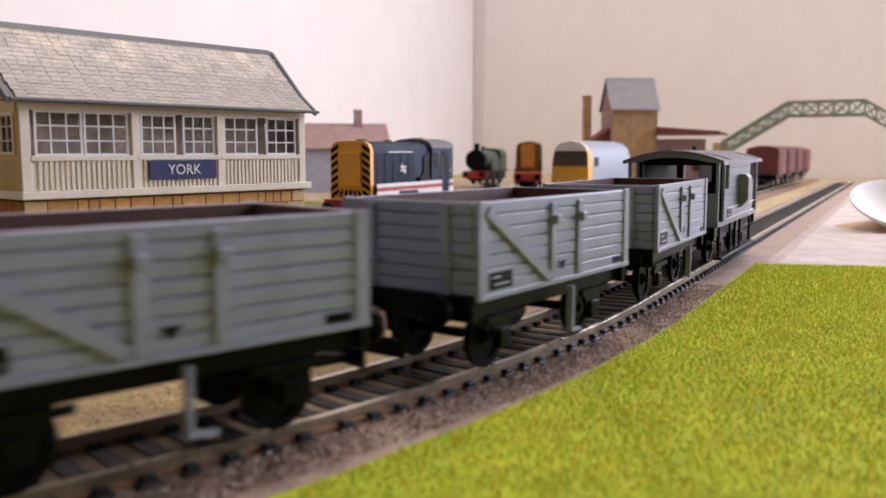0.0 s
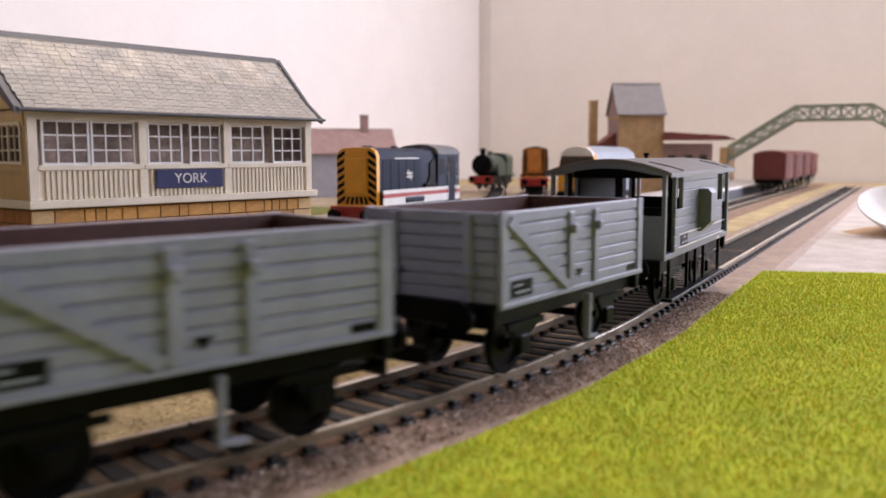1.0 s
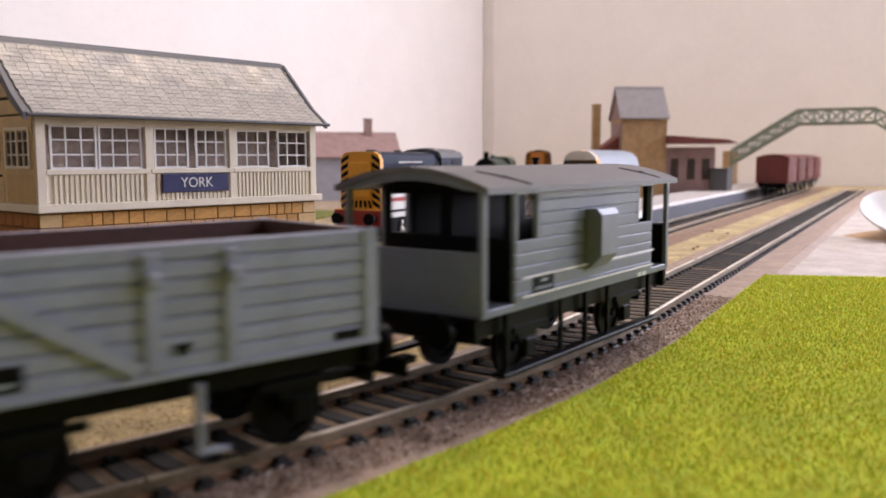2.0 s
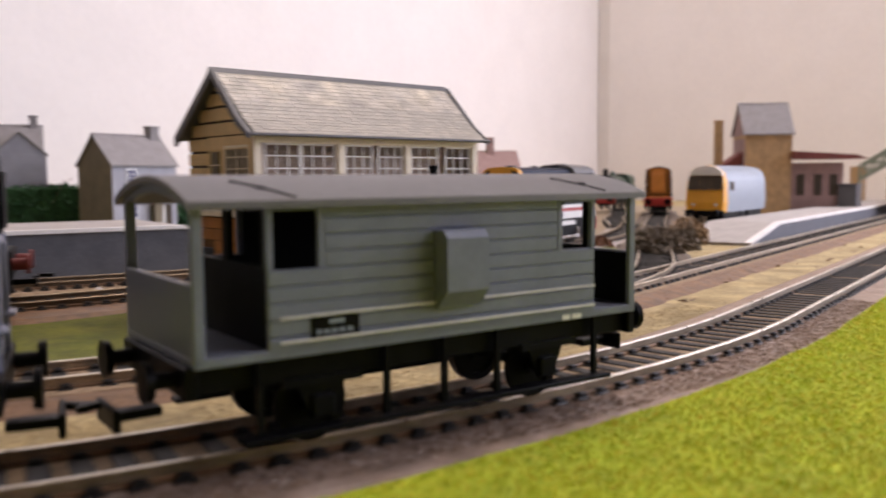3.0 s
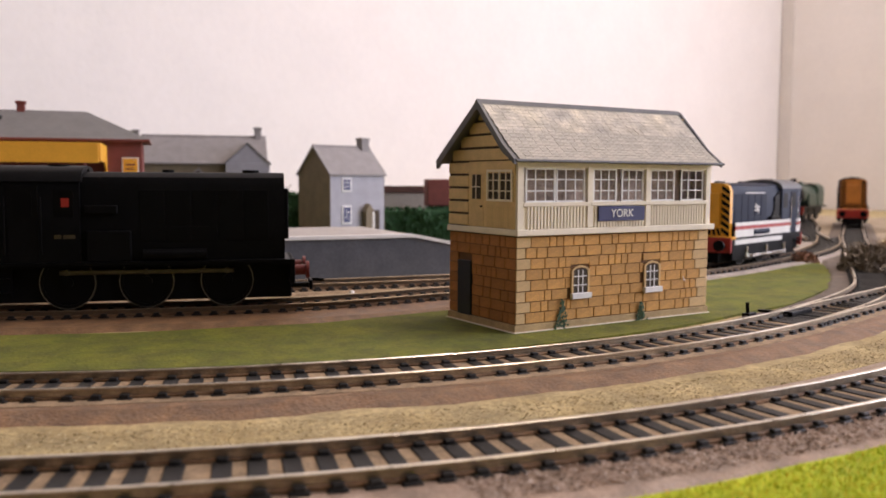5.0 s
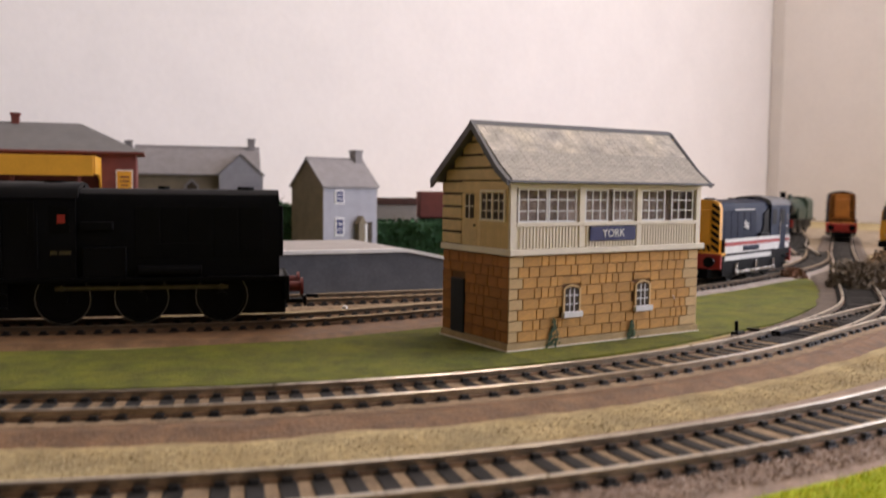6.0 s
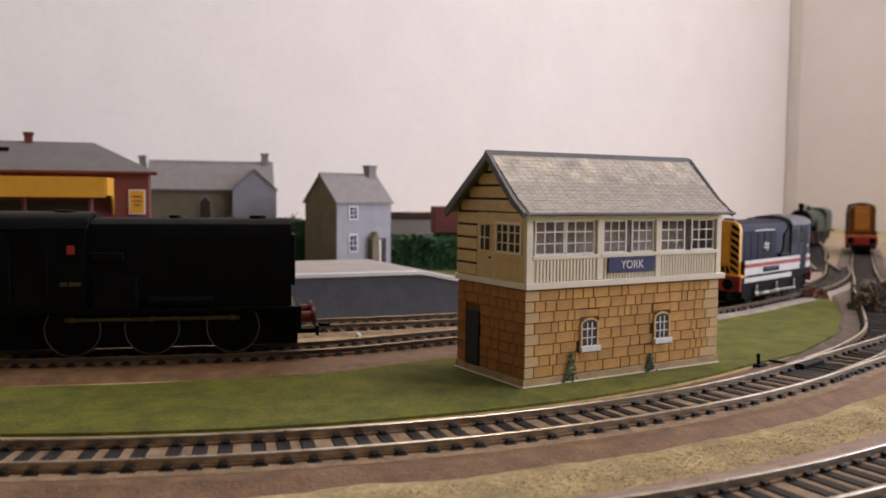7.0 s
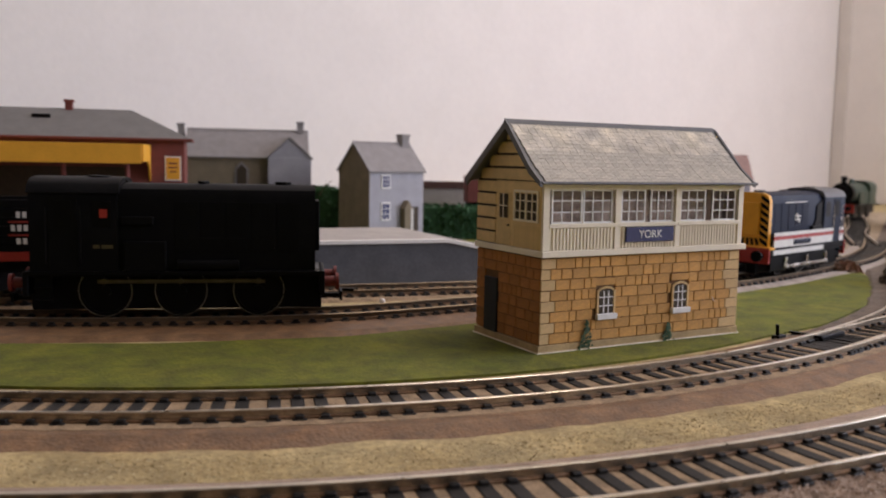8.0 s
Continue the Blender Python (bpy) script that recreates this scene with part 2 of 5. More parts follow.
setting("wall_north", slab(-3200, 0, 0, 60, -900, 1500), WALL, "long white papered room wall behind the layout", "wall")
east = setting("wall_east", slab(0, 60, -900, 60, -900, 1500), WALL, "white papered end wall of the room with a window", "wall")
for v0, v1, z0, z1 in ((-2200, -2150, -900, 1500), (-2150, -900, -900, 10), (-2150, -900, 1180, 1500)):
    part("wall_piece", slab(0, 60, v0, v1, z0, z1), WALL, east)
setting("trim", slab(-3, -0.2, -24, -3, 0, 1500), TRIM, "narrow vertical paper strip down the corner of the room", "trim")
# walls, ceiling and floor out of view, in dull tones to cut bounced light
setting("wall_west", slab(-3260, -3200, -2200, 60, -900, 1500), DULL, "plain beige wall closing the room out of view", "wall")
# unseen wall; its opening is added only for the fill lamp
south = setting("wall_south", slab(-3260, -1060, -2260, -2200, -900, 1500), DULL, "plain beige wall out of view, opening added for the fill lamp", "wall")
for u0, u1, z0, z1 in ((-60, 60, -900, 1500), (-1060, -60, -900, 500), (-1060, -60, 1350, 1500)):
    part("wall_piece", slab(u0, u1, -2260, -2200, z0, z1), DULL, south)
setting("ceiling", slab(-3260, 60, -2260, 60, 1500, 1560), CEIL, "plain grey ceiling out of view, toned down to cut bounce", "ceiling")
setting("floor", slab(-3260, 60, -2260, 60, -960, -900), CARPET, "plain brown carpeted floor out of view", "floor")
ground = setting("ground", slab(-2500, -2, -1010, -2, -40, 0), SAND, "sand-scattered baseboard of the model railway", "ground")

# ---- track formation: everything in front runs round one centre, then straight ----
CX, CY = 16.0, 326.0
R_OUT, R_IN = 438.0, 371.0


def on_curve(s, r=R_OUT, o=0.0):
    """Place and heading (degrees) at s mm along the loop of radius r, o mm to its outside; s = 0 is where it points along x."""
    bend = r * radians(HEAD)
    if s <= bend:
        a = s / r
        return CX + (r + o) * math.sin(a), CY - (r + o) * math.cos(a), math.degrees(a)
    a = radians(HEAD)
    return CX + (r + o) * math.sin(a) + (s - bend) * DX, CY - (r + o) * math.cos(a) + (s - bend) * DY, HEAD


def spline(points, step=2.0):
    """Even points and headings along a smooth line through the given points."""
    p = [Vector(q) for q in points]
    p = [2 * p[0] - p[1]] + p + [2 * p[-1] - p[-2]]
    dense = []
    for i in range(1, len(p) - 2):
        for k in range(60):
            t = k / 60
            dense.append(0.5 * (2 * p[i] + (p[i + 1] - p[i - 1]) * t + (2 * p[i - 1] - 5 * p[i] + 4 * p[i + 1] - p[i + 2]) * t * t
                                + (3 * p[i] - p[i - 1] - 3 * p[i + 1] + p[i + 2]) * t ** 3))
    dense.append(p[-2])
    out, carry = [], 0.0
    for a, b in zip(dense, dense[1:]):
        d = (b - a).length
        while carry <= d and d > 0:
            q = a.lerp(b, carry / d)
            out.append((q.x, q.y, math.degrees(math.atan2(b.y - a.y, b.x - a.x))))
            carry += step
        carry -= d
    return out


def loop_line(r, s0, s1, step=2.0):
    return [on_curve(s0 + i * step, r) for i in range(int((s1 - s0) / step) + 1)]


def ribbon(line, left, right, z, edge=1.0, wave=0.0, seed=0.0):
    """A raised strip along a line: left and right are distances from it (positive to the left), with sloping, slightly uneven edges."""
    bm = B()
    rows = []
    for i, (x, y, h) in enumerate(line):
        a = radians(h)
        nx, ny = -math.sin(a), math.cos(a)
        wl = wave * (noise.noise((i * 0.09, seed, 0)) + 0.5 * noise.noise((i * 0.31, seed, 3)))
        wr = wave * (noise.noise((i * 0.09, seed, 7)) + 0.5 * noise.noise((i * 0.31, seed, 9)))
        prof = [(left + edge + wl, -0.5), (left + wl, z), ((left + right) / 2, z), (right - wr, z), (right - edge - wr, -0.5)]
        rows.append([bm.verts.new((x + nx * o, y + ny * o, zz)) for o, zz in prof])
    for a, b in zip(rows, rows[1:]):
        for j in range(4):
            bm.faces.new((a[j], a[j + 1], b[j + 1], b[j]))
    bmesh.ops.recalc_face_normals(bm, faces=bm.faces)
    return bm


RAIL_Z = 4.4


def sleeper_shape():
    """A moulded sleeper with the rail chairs on its two ends."""
    bm = box(B(), -1.75, 1.75, -11.3, 11.3, 0.6, 2.15, 0.25)
    for s in (-8.75, 8.75):
        for d in (-1.5, 1.5):
            box(bm, -1.05, 1.05, s + d - 0.75, s + d + 0.75, 2.0, 3.0, 0.22)
    return bm


SLEEPER_MESH = mesh_of(sleeper_shape(), SLEEPER)


def track(name, line, label, pitch, step=2.0, top=None, web=None):
    """Two bullhead-like rails on sleepers along a line of places spaced by step."""
    t = thing(name, label, "track")
    tagged(t, kind="structure")
    for side in (8.25 + 0.5, -8.25 - 0.5):
        bm = B()
        rows = []
        prof = [(-1.15, 1.9), (-1.15, 2.3), (-0.35, 2.6), (-0.35, 3.6), (-0.6, 3.8), (-0.6, RAIL_Z - 0.12), (-0.45, RAIL_Z), (0.45, RAIL_Z), (0.6, RAIL_Z - 0.12), (0.6, 3.8), (0.35, 3.6), (0.35, 2.6), (1.15, 2.3), (1.15, 1.9)]
        for x, y, h in line:
            a = radians(h)
            nx, ny = -math.sin(a), math.cos(a)
            rows.append([bm.verts.new((x + nx * (side + o), y + ny * (side + o), z)) for o, z in prof])
        for a, b in zip(rows, rows[1:]):
            for j in range(len(prof) - 1):
                f = bm.faces.new((a[j], a[j + 1], b[j + 1], b[j]))
                f.material_index = 0 if 5 <= j <= 7 else 2 if j < 2 or j > 10 else 1
        bmesh.ops.recalc_face_normals(bm, faces=bm.faces)
        ob = part("rail", bm, top or STEEL, t)
        ob.data.materials.append(web or RAIL_SIDE)
        ob.data.materials.append(BALLAST)
    n = 0
    k = pitch / step
    while int(n * k) < len(line):
        x, y, h = line[int(n * k)]
        part("sleeper", SLEEPER_MESH, None, t, m=at(x, y, 0, h))
        n += 1
    return t

# ---- ground cover ----
line_a = loop_line(R_OUT, -620, 1250)
line_b = loop_line(R_IN, -440, 1300)
setting("ballast_bed_outer", ribbon(line_a, 17.5, -24, 1.5, 7.0, 0.5, 1), BALLAST_OUT, "brown gritty ballast bed of the outer track", "ballast")
setting("ballast_bed_inner", ribbon(line_b, 17.0, -18, 1.7, 8.5, 2.0, 5), BALLAST, "brown gritty ballast bed of the inner track", "ballast")


def flat_patch(poly, z):
    return prism(B(), poly, "z", -0.5, z)




def lawn_off(s):
    """How far the front lawn keeps from the outer track: a little wider round the bend, and uneven."""
    return 21.0 + 2.0 * min(1.0, max(0.0, (50 - s) / 60)) + 5.0 * min(1.0, max(0.0, (-15 - s) / 85)) + 0.9 * noise.noise((s * 0.05, 2.0, 0)) + 0.4 * noise.noise((s * 0.21, 5.0, 0))


lawn_edge = [on_curve(s, R_OUT, lawn_off(s))[:2] for s in range(-330, 240, 3)]
lawn_poly = [p for p in lawn_edge if p[0] < 238] + [(262, -135), (300, -330), (-250, -420), (-420, -200)]
apron = [on_curve(s, R_OUT, 21.5)[:2] for s in range(226, 1000, 20)] + [(1000, -330), (296, -330), (258, -135), (233, -98)]
setting("apron_ground", flat_patch(apron, 0.4), PALE_GROUND, "pale grey-beige gritty ground beyond the lawn", "ground")
setting("lawn_front", flat_patch(lawn_poly, 1.6), GRASS_LIME, "bright lime-green static grass mat beside the track", "grass")

scrub = [(325, 125), (400, 120), (560, 215), (800, 300), (1010, 420), (1000, 620), (620, 620), (430, 420), (330, 260)]
setting("scrub_ground", flat_patch(scrub, 0.3), SCRUB, "dull brown earth round the far sidings", "ground")

yard_line = spline([(-300, 215), (-240, 174), (-150, 125), (-95, 103), (-38, 87), (25, 86), (110, 86), (200, 98), (273, 117), (350, 140), (430, 180), (520, 240)])
branch_line = spline([(96, -36), (150, -21), (205, 2), (262, 39), (330, 88), (420, 148), (520, 216), (683, 322), (820, 412)])
plat_line = spline([(-330, 215), (-200, 186), (-100, 163), (0, 139), (60, 128), (140, 118), (220, 122), (300, 142)])
green_line = spline([(470, 215), (560, 290), (650, 352), (735, 415), (860, 510)])
siding_line = spline([(420, 128), (537, 156), (760, 206), (1000, 259)])

back_poly = [on_curve(s, R_IN, -26)[:2] for s in range(-330, 95, 6)] + [(140, -2), (205, 24), (262, 62), (300, 92), (318, 112), (312, 122), (285, 112), (215, 84), (180, 75), (110, 66), (20, 56), (-45, 52), (-108, 66), (-164, 90), (-254, 136), (-338, 196)]
setting("lawn_middle", flat_patch(back_poly, 0.9), GRASS_OLD, "worn olive-green grass mat round the signal box", "grass")
setting("ballast_bed_yard", ribbon([q for q in yard_line if q[0] < 97], 18, -28, 1.6, 6.0, 1.2, 8), BALLAST, "brown ballast bed under the parked engines", "ballast")
setting("ballast_bed_engine", ribbon([q for q in yard_line if q[0] > 95], 17.5, -16.5, 1.72, 5.5, 1.2, 4), BALLAST_PALE, "pale grey ballast bed under the blue engine", "ballast")
setting("ballast_bed_branch", ribbon(branch_line, 19, -17, 1.35, 4.0, 2.5, 12), BALLAST_DARK, "dark brown ballast bed of the branch", "ballast")
setting("ballast_bed_platform", ribbon(plat_line, 15, -15, 1.2, 3.0, 1.0, 15), BALLAST_IN, "tan ballast bed beside the platform", "ballast")

for nm, ln in (("outer", line_a), ("inner", line_b), ("yard", yard_line)):
    wide = 14.5 if nm == "inner" else 9.5
    setting("ballast_infill_" + nm, ribbon(ln, wide, -wide, 1.85, 1.5, 0.5, 3), BALLAST_IN, "tan ballast between the rails", "ballast")
PITCH = 6.2
line_a_near = loop_line(R_OUT, -330, 1150)
line_b_near = loop_line(R_IN, -330, 1150)
track("outer_track", line_a_near, "curved outer model track with black sleepers", PITCH)
track("inner_track", line_b_near, "curved inner model track with black sleepers and points", PITCH * 1.08)
track("branch_track", branch_line, "curved branch track leaving the points", PITCH * 1.2)
track("yard_track", yard_line, "siding track under the parked shunting engines", PITCH, top=OLD_RAIL, web=OLD_WEB)
track("platform_track", plat_line, "track running along the grey platform", PITCH, top=OLD_RAIL, web=OLD_WEB)
track("green_engine_track", green_line, "short far siding track", PITCH * 1.6)
track("far_siding_track", siding_line, "far siding track beside the long platform", PITCH * 1.6)


def signal_box():
    t = thing("signal_box", "cream and stone card signal box with slate roof beside the track", "signal box", at(0, 0, 0.9))
    x0, x1, y0, y1 = 0.8, 92.0, 0.0, 41.0
    zb, ze = 33.0, 57.2                         # floor band and eaves
    shell = B()
    box(shell, x0 + 0.5, x1 - 0.5, y0 + 0.5, y1 - 0.5, -0.9, zb)
    lower = part("lower_wall", shell, MORTAR, t, "card wall printed as coursed buff stone")
    part("plinth", box(B(), x0 - 0.5, x1 + 0.6, y0 - 0.25, y1 + 0.2, -0.9, 2.6, 0.15), PLINTH, t)
    part("card_edge", box(B(), x0 - 0.9, x1 + 1.0, y0 - 0.6, y1 + 0.5, -0.5, 0.35, 0.1), CREAM, t, "pale cut card edge along the base")
    upper = part("upper_wall", B_frame(x0, x1, y0, y1, zb, ze), CREAM, t, "cream painted upper storey")
    part("interior_floor", box(B(), x0 + 1.2, x1 - 1.2, y0 + 1.2, y1 - 1.2, zb + 0.2, zb + 1.0), INSIDE, t)
    for xa in (x0 + 1.1, x1 - 1.7):
        part("interior_end", box(B(), xa, xa + 0.5, y0 + 1.3, 7.9, zb + 1.1, ze - 0.2), INSIDE, t)
    part("interior_wall", box(B(), x0 + 1.4, x1 - 1.4, 8.0, 8.6, zb + 1.1, ze - 0.2), INSIDE, t, "brown partition inside the box")
    part("floor_band", box(B(), x0 - 0.9, x1 + 1.4, y0 - 1.8, y1 + 0.5, zb - 0.8, zb + 1.3, 0.2), CREAM, t, "cream moulding between the storeys")
    # windows of the front: three bays of two lights
    bays = [(4.6, 30.0), (33.8, 57.6), (61.0, 88.6)]
    for a, b in bays:
        w1, slid = (b - a) * 0.5, {4.6: 0.0, 33.8: 2.0, 61.0: 3.0}[a]
        for p, q in ((a, a + w1 - 0.2 - slid * 0.4), (a + w1 + 0.2 + slid * 0.6, b)):
            w = part("window", sash(p, q, 43.2, 54.6, y0 + 0.15), WHITE, t, "white-barred sliding sash window")
            for bar in sash_bars(p, q, 43.2, 54.6, y0 + 0.15):
                part("glazing_bar", bar, WHITE, w)
            pane = part("pane", box(B(), p, q, y0 + 0.75, y0 + 0.9, 43.2, 54.6), GLASS, w)
            pane.visible_shadow = False
        # vertical boarding under the sill, but for the middle bay with its sign
        n = int((b - a) / 1.35)
        for i in range(n):
            xx = a + (i + 0.5) * (b - a) / n
            part("board", board_mesh(), None, t, m=at(xx, y0 - 0.28, 34.3))
        part("window_sill", box(B(), a - 1.6, b + 1.6, y0 - 0.9, y0 + 0.3, 41.8, 43.2, 0.15), CREAM, t)
    for x in (x0 + 1.1, 31.9, 59.4, x1 - 1.4):
        part("post", box(B(), x - 1.25, x + 1.25, y0 - 0.7, y0 + 0.6, zb + 1.3, ze, 0.12), CREAM, t)
    part("head_rail", box(B(), x0 - 0.2, x1 + 0.2, y0 - 0.6, y0 + 0.5, 54.6, ze, 0.1), CREAM, t)
    sign = part("name_board", box(B(), 35.3, 57.2, y0 - 1.2, y0 - 0.55, 36.4, 41.6, 0.12), NAVY, t, "navy board with white lettering YORK")
    curve = bpy.data.curves.new("lettering", "FONT")
    curve.body, curve.size, curve.extrude, curve.align_x, curve.align_y = "YORK", 4.0 * MM, 0.08 * MM, "CENTER", "CENTER"
    txt = new("lettering", curve)
    bpy.context.view_layer.update()
    me = bpy.data.meshes.new_from_object(txt.evaluated_get(bpy.context.evaluated_depsgraph_get()))
    bpy.data.objects.remove(txt)
    me.materials.append(WHITE)
    part("lettering", me, None, sign, m=at(46.3, y0 - 1.3, 39.0, 0, 90))
    # gable side: overlapping boards, door and window
    for side_x, s in ((x0, -1), (x1, 1)):
        for i in range(9):
            z = zb + 1.6 + i * 4.55
            z2 = z + 3.75
            if z < ze:
                ya, yb = (y0 + 28.0 if s < 0 and z < 52 else y0 + 0.4), y1 - 0.2
            else:
                k = (z + 2.0 - ze) / 19.5
                ya, yb = y0 + 0.4 + k * 17.5, y1 - 0.2 - k * 23.4
            if yb - ya > 2:
                part("weatherboard", box(B(), min(side_x, side_x + s * 0.6), max(side_x, side_x + s * 0.6), ya, yb, z, z2, 0.15), CREAM_SHADED, t)
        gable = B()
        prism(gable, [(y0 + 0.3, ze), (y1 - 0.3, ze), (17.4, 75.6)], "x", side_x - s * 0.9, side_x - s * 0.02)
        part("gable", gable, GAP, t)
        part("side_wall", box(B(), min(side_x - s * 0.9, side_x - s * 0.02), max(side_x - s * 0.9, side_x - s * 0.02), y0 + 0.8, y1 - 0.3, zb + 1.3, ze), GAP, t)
    part("side_panel", box(B(), x0 - 0.35, x0 - 0.03, y0 + 0.4, 27.9, zb + 1.4, ze - 0.3), CREAM_SHADED, t)
    door = part("door", box(B(), x0 - 0.5, x0 + 0.1, 18.4, 27.0, zb + 1.4, 54.0, 0.15), CREAM_SHADED, t, "cream half-glazed door")
    part("door_glass", box(B(), x0 - 0.75, x0 - 0.5, 20.2, 25.2, 44.0, 52.4), GAP, door)
    part("glazing_bar", box(B(), x0 - 0.9, x0 - 0.74, 22.5, 22.9, 44.0, 52.4), CREAM, door)
    part("glazing_bar", box(B(), x0 - 0.88, x0 - 0.74, 20.2, 25.2, 48.0, 48.4), CREAM, door)
    part("handle", rod(B(), (x0 - 0.5, 19.4, 41.5), (x0 - 1.2, 19.4, 41.5), 0.35, 8), GAP, door, "small dark handle")
    w = part("window", sash_side(x0 - 0.62, 1.6, 16.2, 43.4, 54.0), CREAM, t, "cream-framed side window")
    for bar in sash_side_bars(x0 - 0.62, 1.6, 16.2, 43.4, 54.0):
        part("glazing_bar", bar, CREAM, w)
    part("pane", box(B(), x0 - 0.46, x0 - 0.36, 1.6, 16.2, 43.4, 54.0), GAP, w)
    for i in range(12):
        part("board", board_mesh(True), None, t, m=at(x0 - 0.25, 1.7 + i * 1.3, 34.6, 90))
    # lower door and the two small arched windows
    part("door", box(B(), x0 - 0.45, x0 + 0.6, 26.4, 34.8, -0.6, 22.0, 0.1), DOOR_BLUE, t, "dark blue plank door at ground level")
    for xc in (28.2, 62.4):
        w = part("window", arched(xc, 8.0, 10.6, 19.9, y0 - 0.55, 0.75), QUOIN, t, "small low-arched window with stone surround and white sill")
        part("pane", box(B(), xc - 3.0, xc + 3.0, y0 - 0.33, y0 - 0.2, 12.0, 20.2), GAP, w)
        for dx in (-1.0, 1.0):
            part("glazing_bar", box(B(), xc + dx - 0.2, xc + dx + 0.2, y0 - 0.5, y0 - 0.36, 12.0, 19.8), WHITE, w)
        for z in (14.6, 17.6):
            part("glazing_bar", box(B(), xc - 3.0, xc + 3.0, y0 - 0.48, y0 - 0.37, z - 0.18, z + 0.18), WHITE, w)
        part("lintel", box(B(), xc - 4.3, xc + 4.3, y0 - 0.05, y0 + 0.6, 21.75, 24.2, 0.1), STONE, t)
        part("under_sill_stone", box(B(), xc - 4.0, xc + 4.0, y0 - 0.05, y0 + 0.6, 6.55, 9.8, 0.1), STONE, t)
        part("window_sill", box(B(), xc - 4.4, xc + 4.4, y0 - 1.6, y0, 9.9, 11.9, 0.2), WHITE, w)
    # roof: two slopes with a kick at the eaves, slates in courses
    slopes(t, x0 - 2.0, x1 + 2.6)
    for bx, h in ((20.0, 10.0), (57.0, 6.5)):
        rng = random.Random(int(bx))
        bm = B()
        for i in range(64):
            z = rng.uniform(0.2, h)
            wd = 2.9 * (1 - z / h) + 0.3
            c = Vector((bx + rng.uniform(-wd, wd), y0 - 0.5 - rng.uniform(0, 0.5), z))
            a = rng.uniform(0, 6.28)
            vs = [bm.verts.new(c + Vector((0.6 * math.cos(a + k), 0.15 * math.sin(a * 3 + k), 0.6 * math.sin(a + k)))) for k in (0, 1.4, 3.1, 4.6)]
            bm.faces.new(vs)
        part("creeper", bm, LEAF, t, "dark green climbing plant on the stone")
    return t, lower, (x0, x1, y0, y1, zb)


def B_frame(x0, x1, y0, y1, z0, z1):
    """Upper storey front and back walls with the front window band left open."""
    bm = B()
    box(bm, x0 + 0.3, x1 - 0.3, y0, y0 + 0.5, z0, 42.6)
    box(bm, x0 + 0.3, x1 - 0.3, y1 - 0.8, y1, z0, z1)
    return bm


def sash(a, b, z0, z1, y):
    return ring(B(), a, b, z0, z1, 0.55, lambda u, v, w: (u, y + 0.5 * w, v))


def ring(bm, a, b, z0, z1, f, put):
    """A rectangular frame f wide, in one piece; put() places its width, height and depth (0 to 1)."""
    loops = [[bm.verts.new(put(u, v, w)) for u, v in ((a + g, z0 + g), (b - g, z0 + g), (b - g, z1 - g), (a + g, z1 - g))] for w in (0, 1) for g in (0, f)]
    for i in range(4):
        j = (i + 1) % 4
        for p, q in ((0, 1), (1, 3), (3, 2), (2, 0)):
            bm.faces.new((loops[p][i], loops[p][j], loops[q][j], loops[q][i]))
    bmesh.ops.recalc_face_normals(bm, faces=bm.faces)
    return bm


def sash_bars(a, b, z0, z1, y):
    f, out = 0.55, []
    for k in (1, 2):
        x, z = a + (b - a) * k / 3, z0 + (z1 - z0) * k / 3
        out.append(box(B(), x - 0.2, x + 0.2, y + 0.1, y + 0.4, z0 + f, z1 - f))
        out.append(box(B(), a + f, b - f, y + 0.13, y + 0.37, z - 0.2, z + 0.2))
    return out


def sash_side(x, a, b, z0, z1):
    return ring(B(), a, b, z0, z1, 0.75, lambda u, v, w: (x - 0.3 + 0.6 * w, u, v))


def sash_side_bars(x, a, b, z0, z1):
    m = (a + b) / 2
    out = [box(B(), x - 0.27, x + 0.27, m - 0.4, m + 0.4, z0 + 0.7, z1 - 0.7)]
    for k in (1, 2):
        z = z0 + (z1 - z0) * k / 3
        out.append(box(B(), x - 0.2, x + 0.2, a + 0.7, b - 0.7, z - 0.18, z + 0.18))
    for y in (a + 3.7, b - 3.7):
        out.append(box(B(), x - 0.22, x + 0.22, y - 0.18, y + 0.18, z0 + 0.7, z1 - 0.7))
    return out


def arched(xc, w, z0, z1, y, d):
    """A white surround with a low arched head."""
    bm = B()
    outer = [(xc - w / 2, z0), (xc - w / 2, z1), (xc - w / 4, z1 + 1.2), (xc, z1 + 1.6), (xc + w / 4, z1 + 1.2), (xc + w / 2, z1), (xc + w / 2, z0)]
    inner = [(xc - w / 2 + 0.8, z0 + 0.8), (xc - w / 2 + 0.8, z1 - 0.3), (xc - w / 4, z1 + 0.5), (xc, z1 + 0.8), (xc + w / 4, z1 + 0.5), (xc + w / 2 - 0.8, z1 - 0.3), (xc + w / 2 - 0.8, z0 + 0.8)]
    n = len(outer)
    vs = [[bm.verts.new((p[0], yy, p[1])) for p in poly] for yy in (y, y + d) for poly in (outer, inner)]
    for i in range(n):
        j = (i + 1) % n
        bm.faces.new((vs[0][i], vs[0][j], vs[1][j], vs[1][i]))
        bm.faces.new((vs[2][j], vs[2][i], vs[3][i], vs[3][j]))
        bm.faces.new((vs[0][j], vs[0][i], vs[2][i], vs[2][j]))
        bm.faces.new((vs[1][i], vs[1][j], vs[3][j], vs[3][i]))
    bmesh.ops.recalc_face_normals(bm, faces=bm.faces)
    return bm


BOARDS = {}


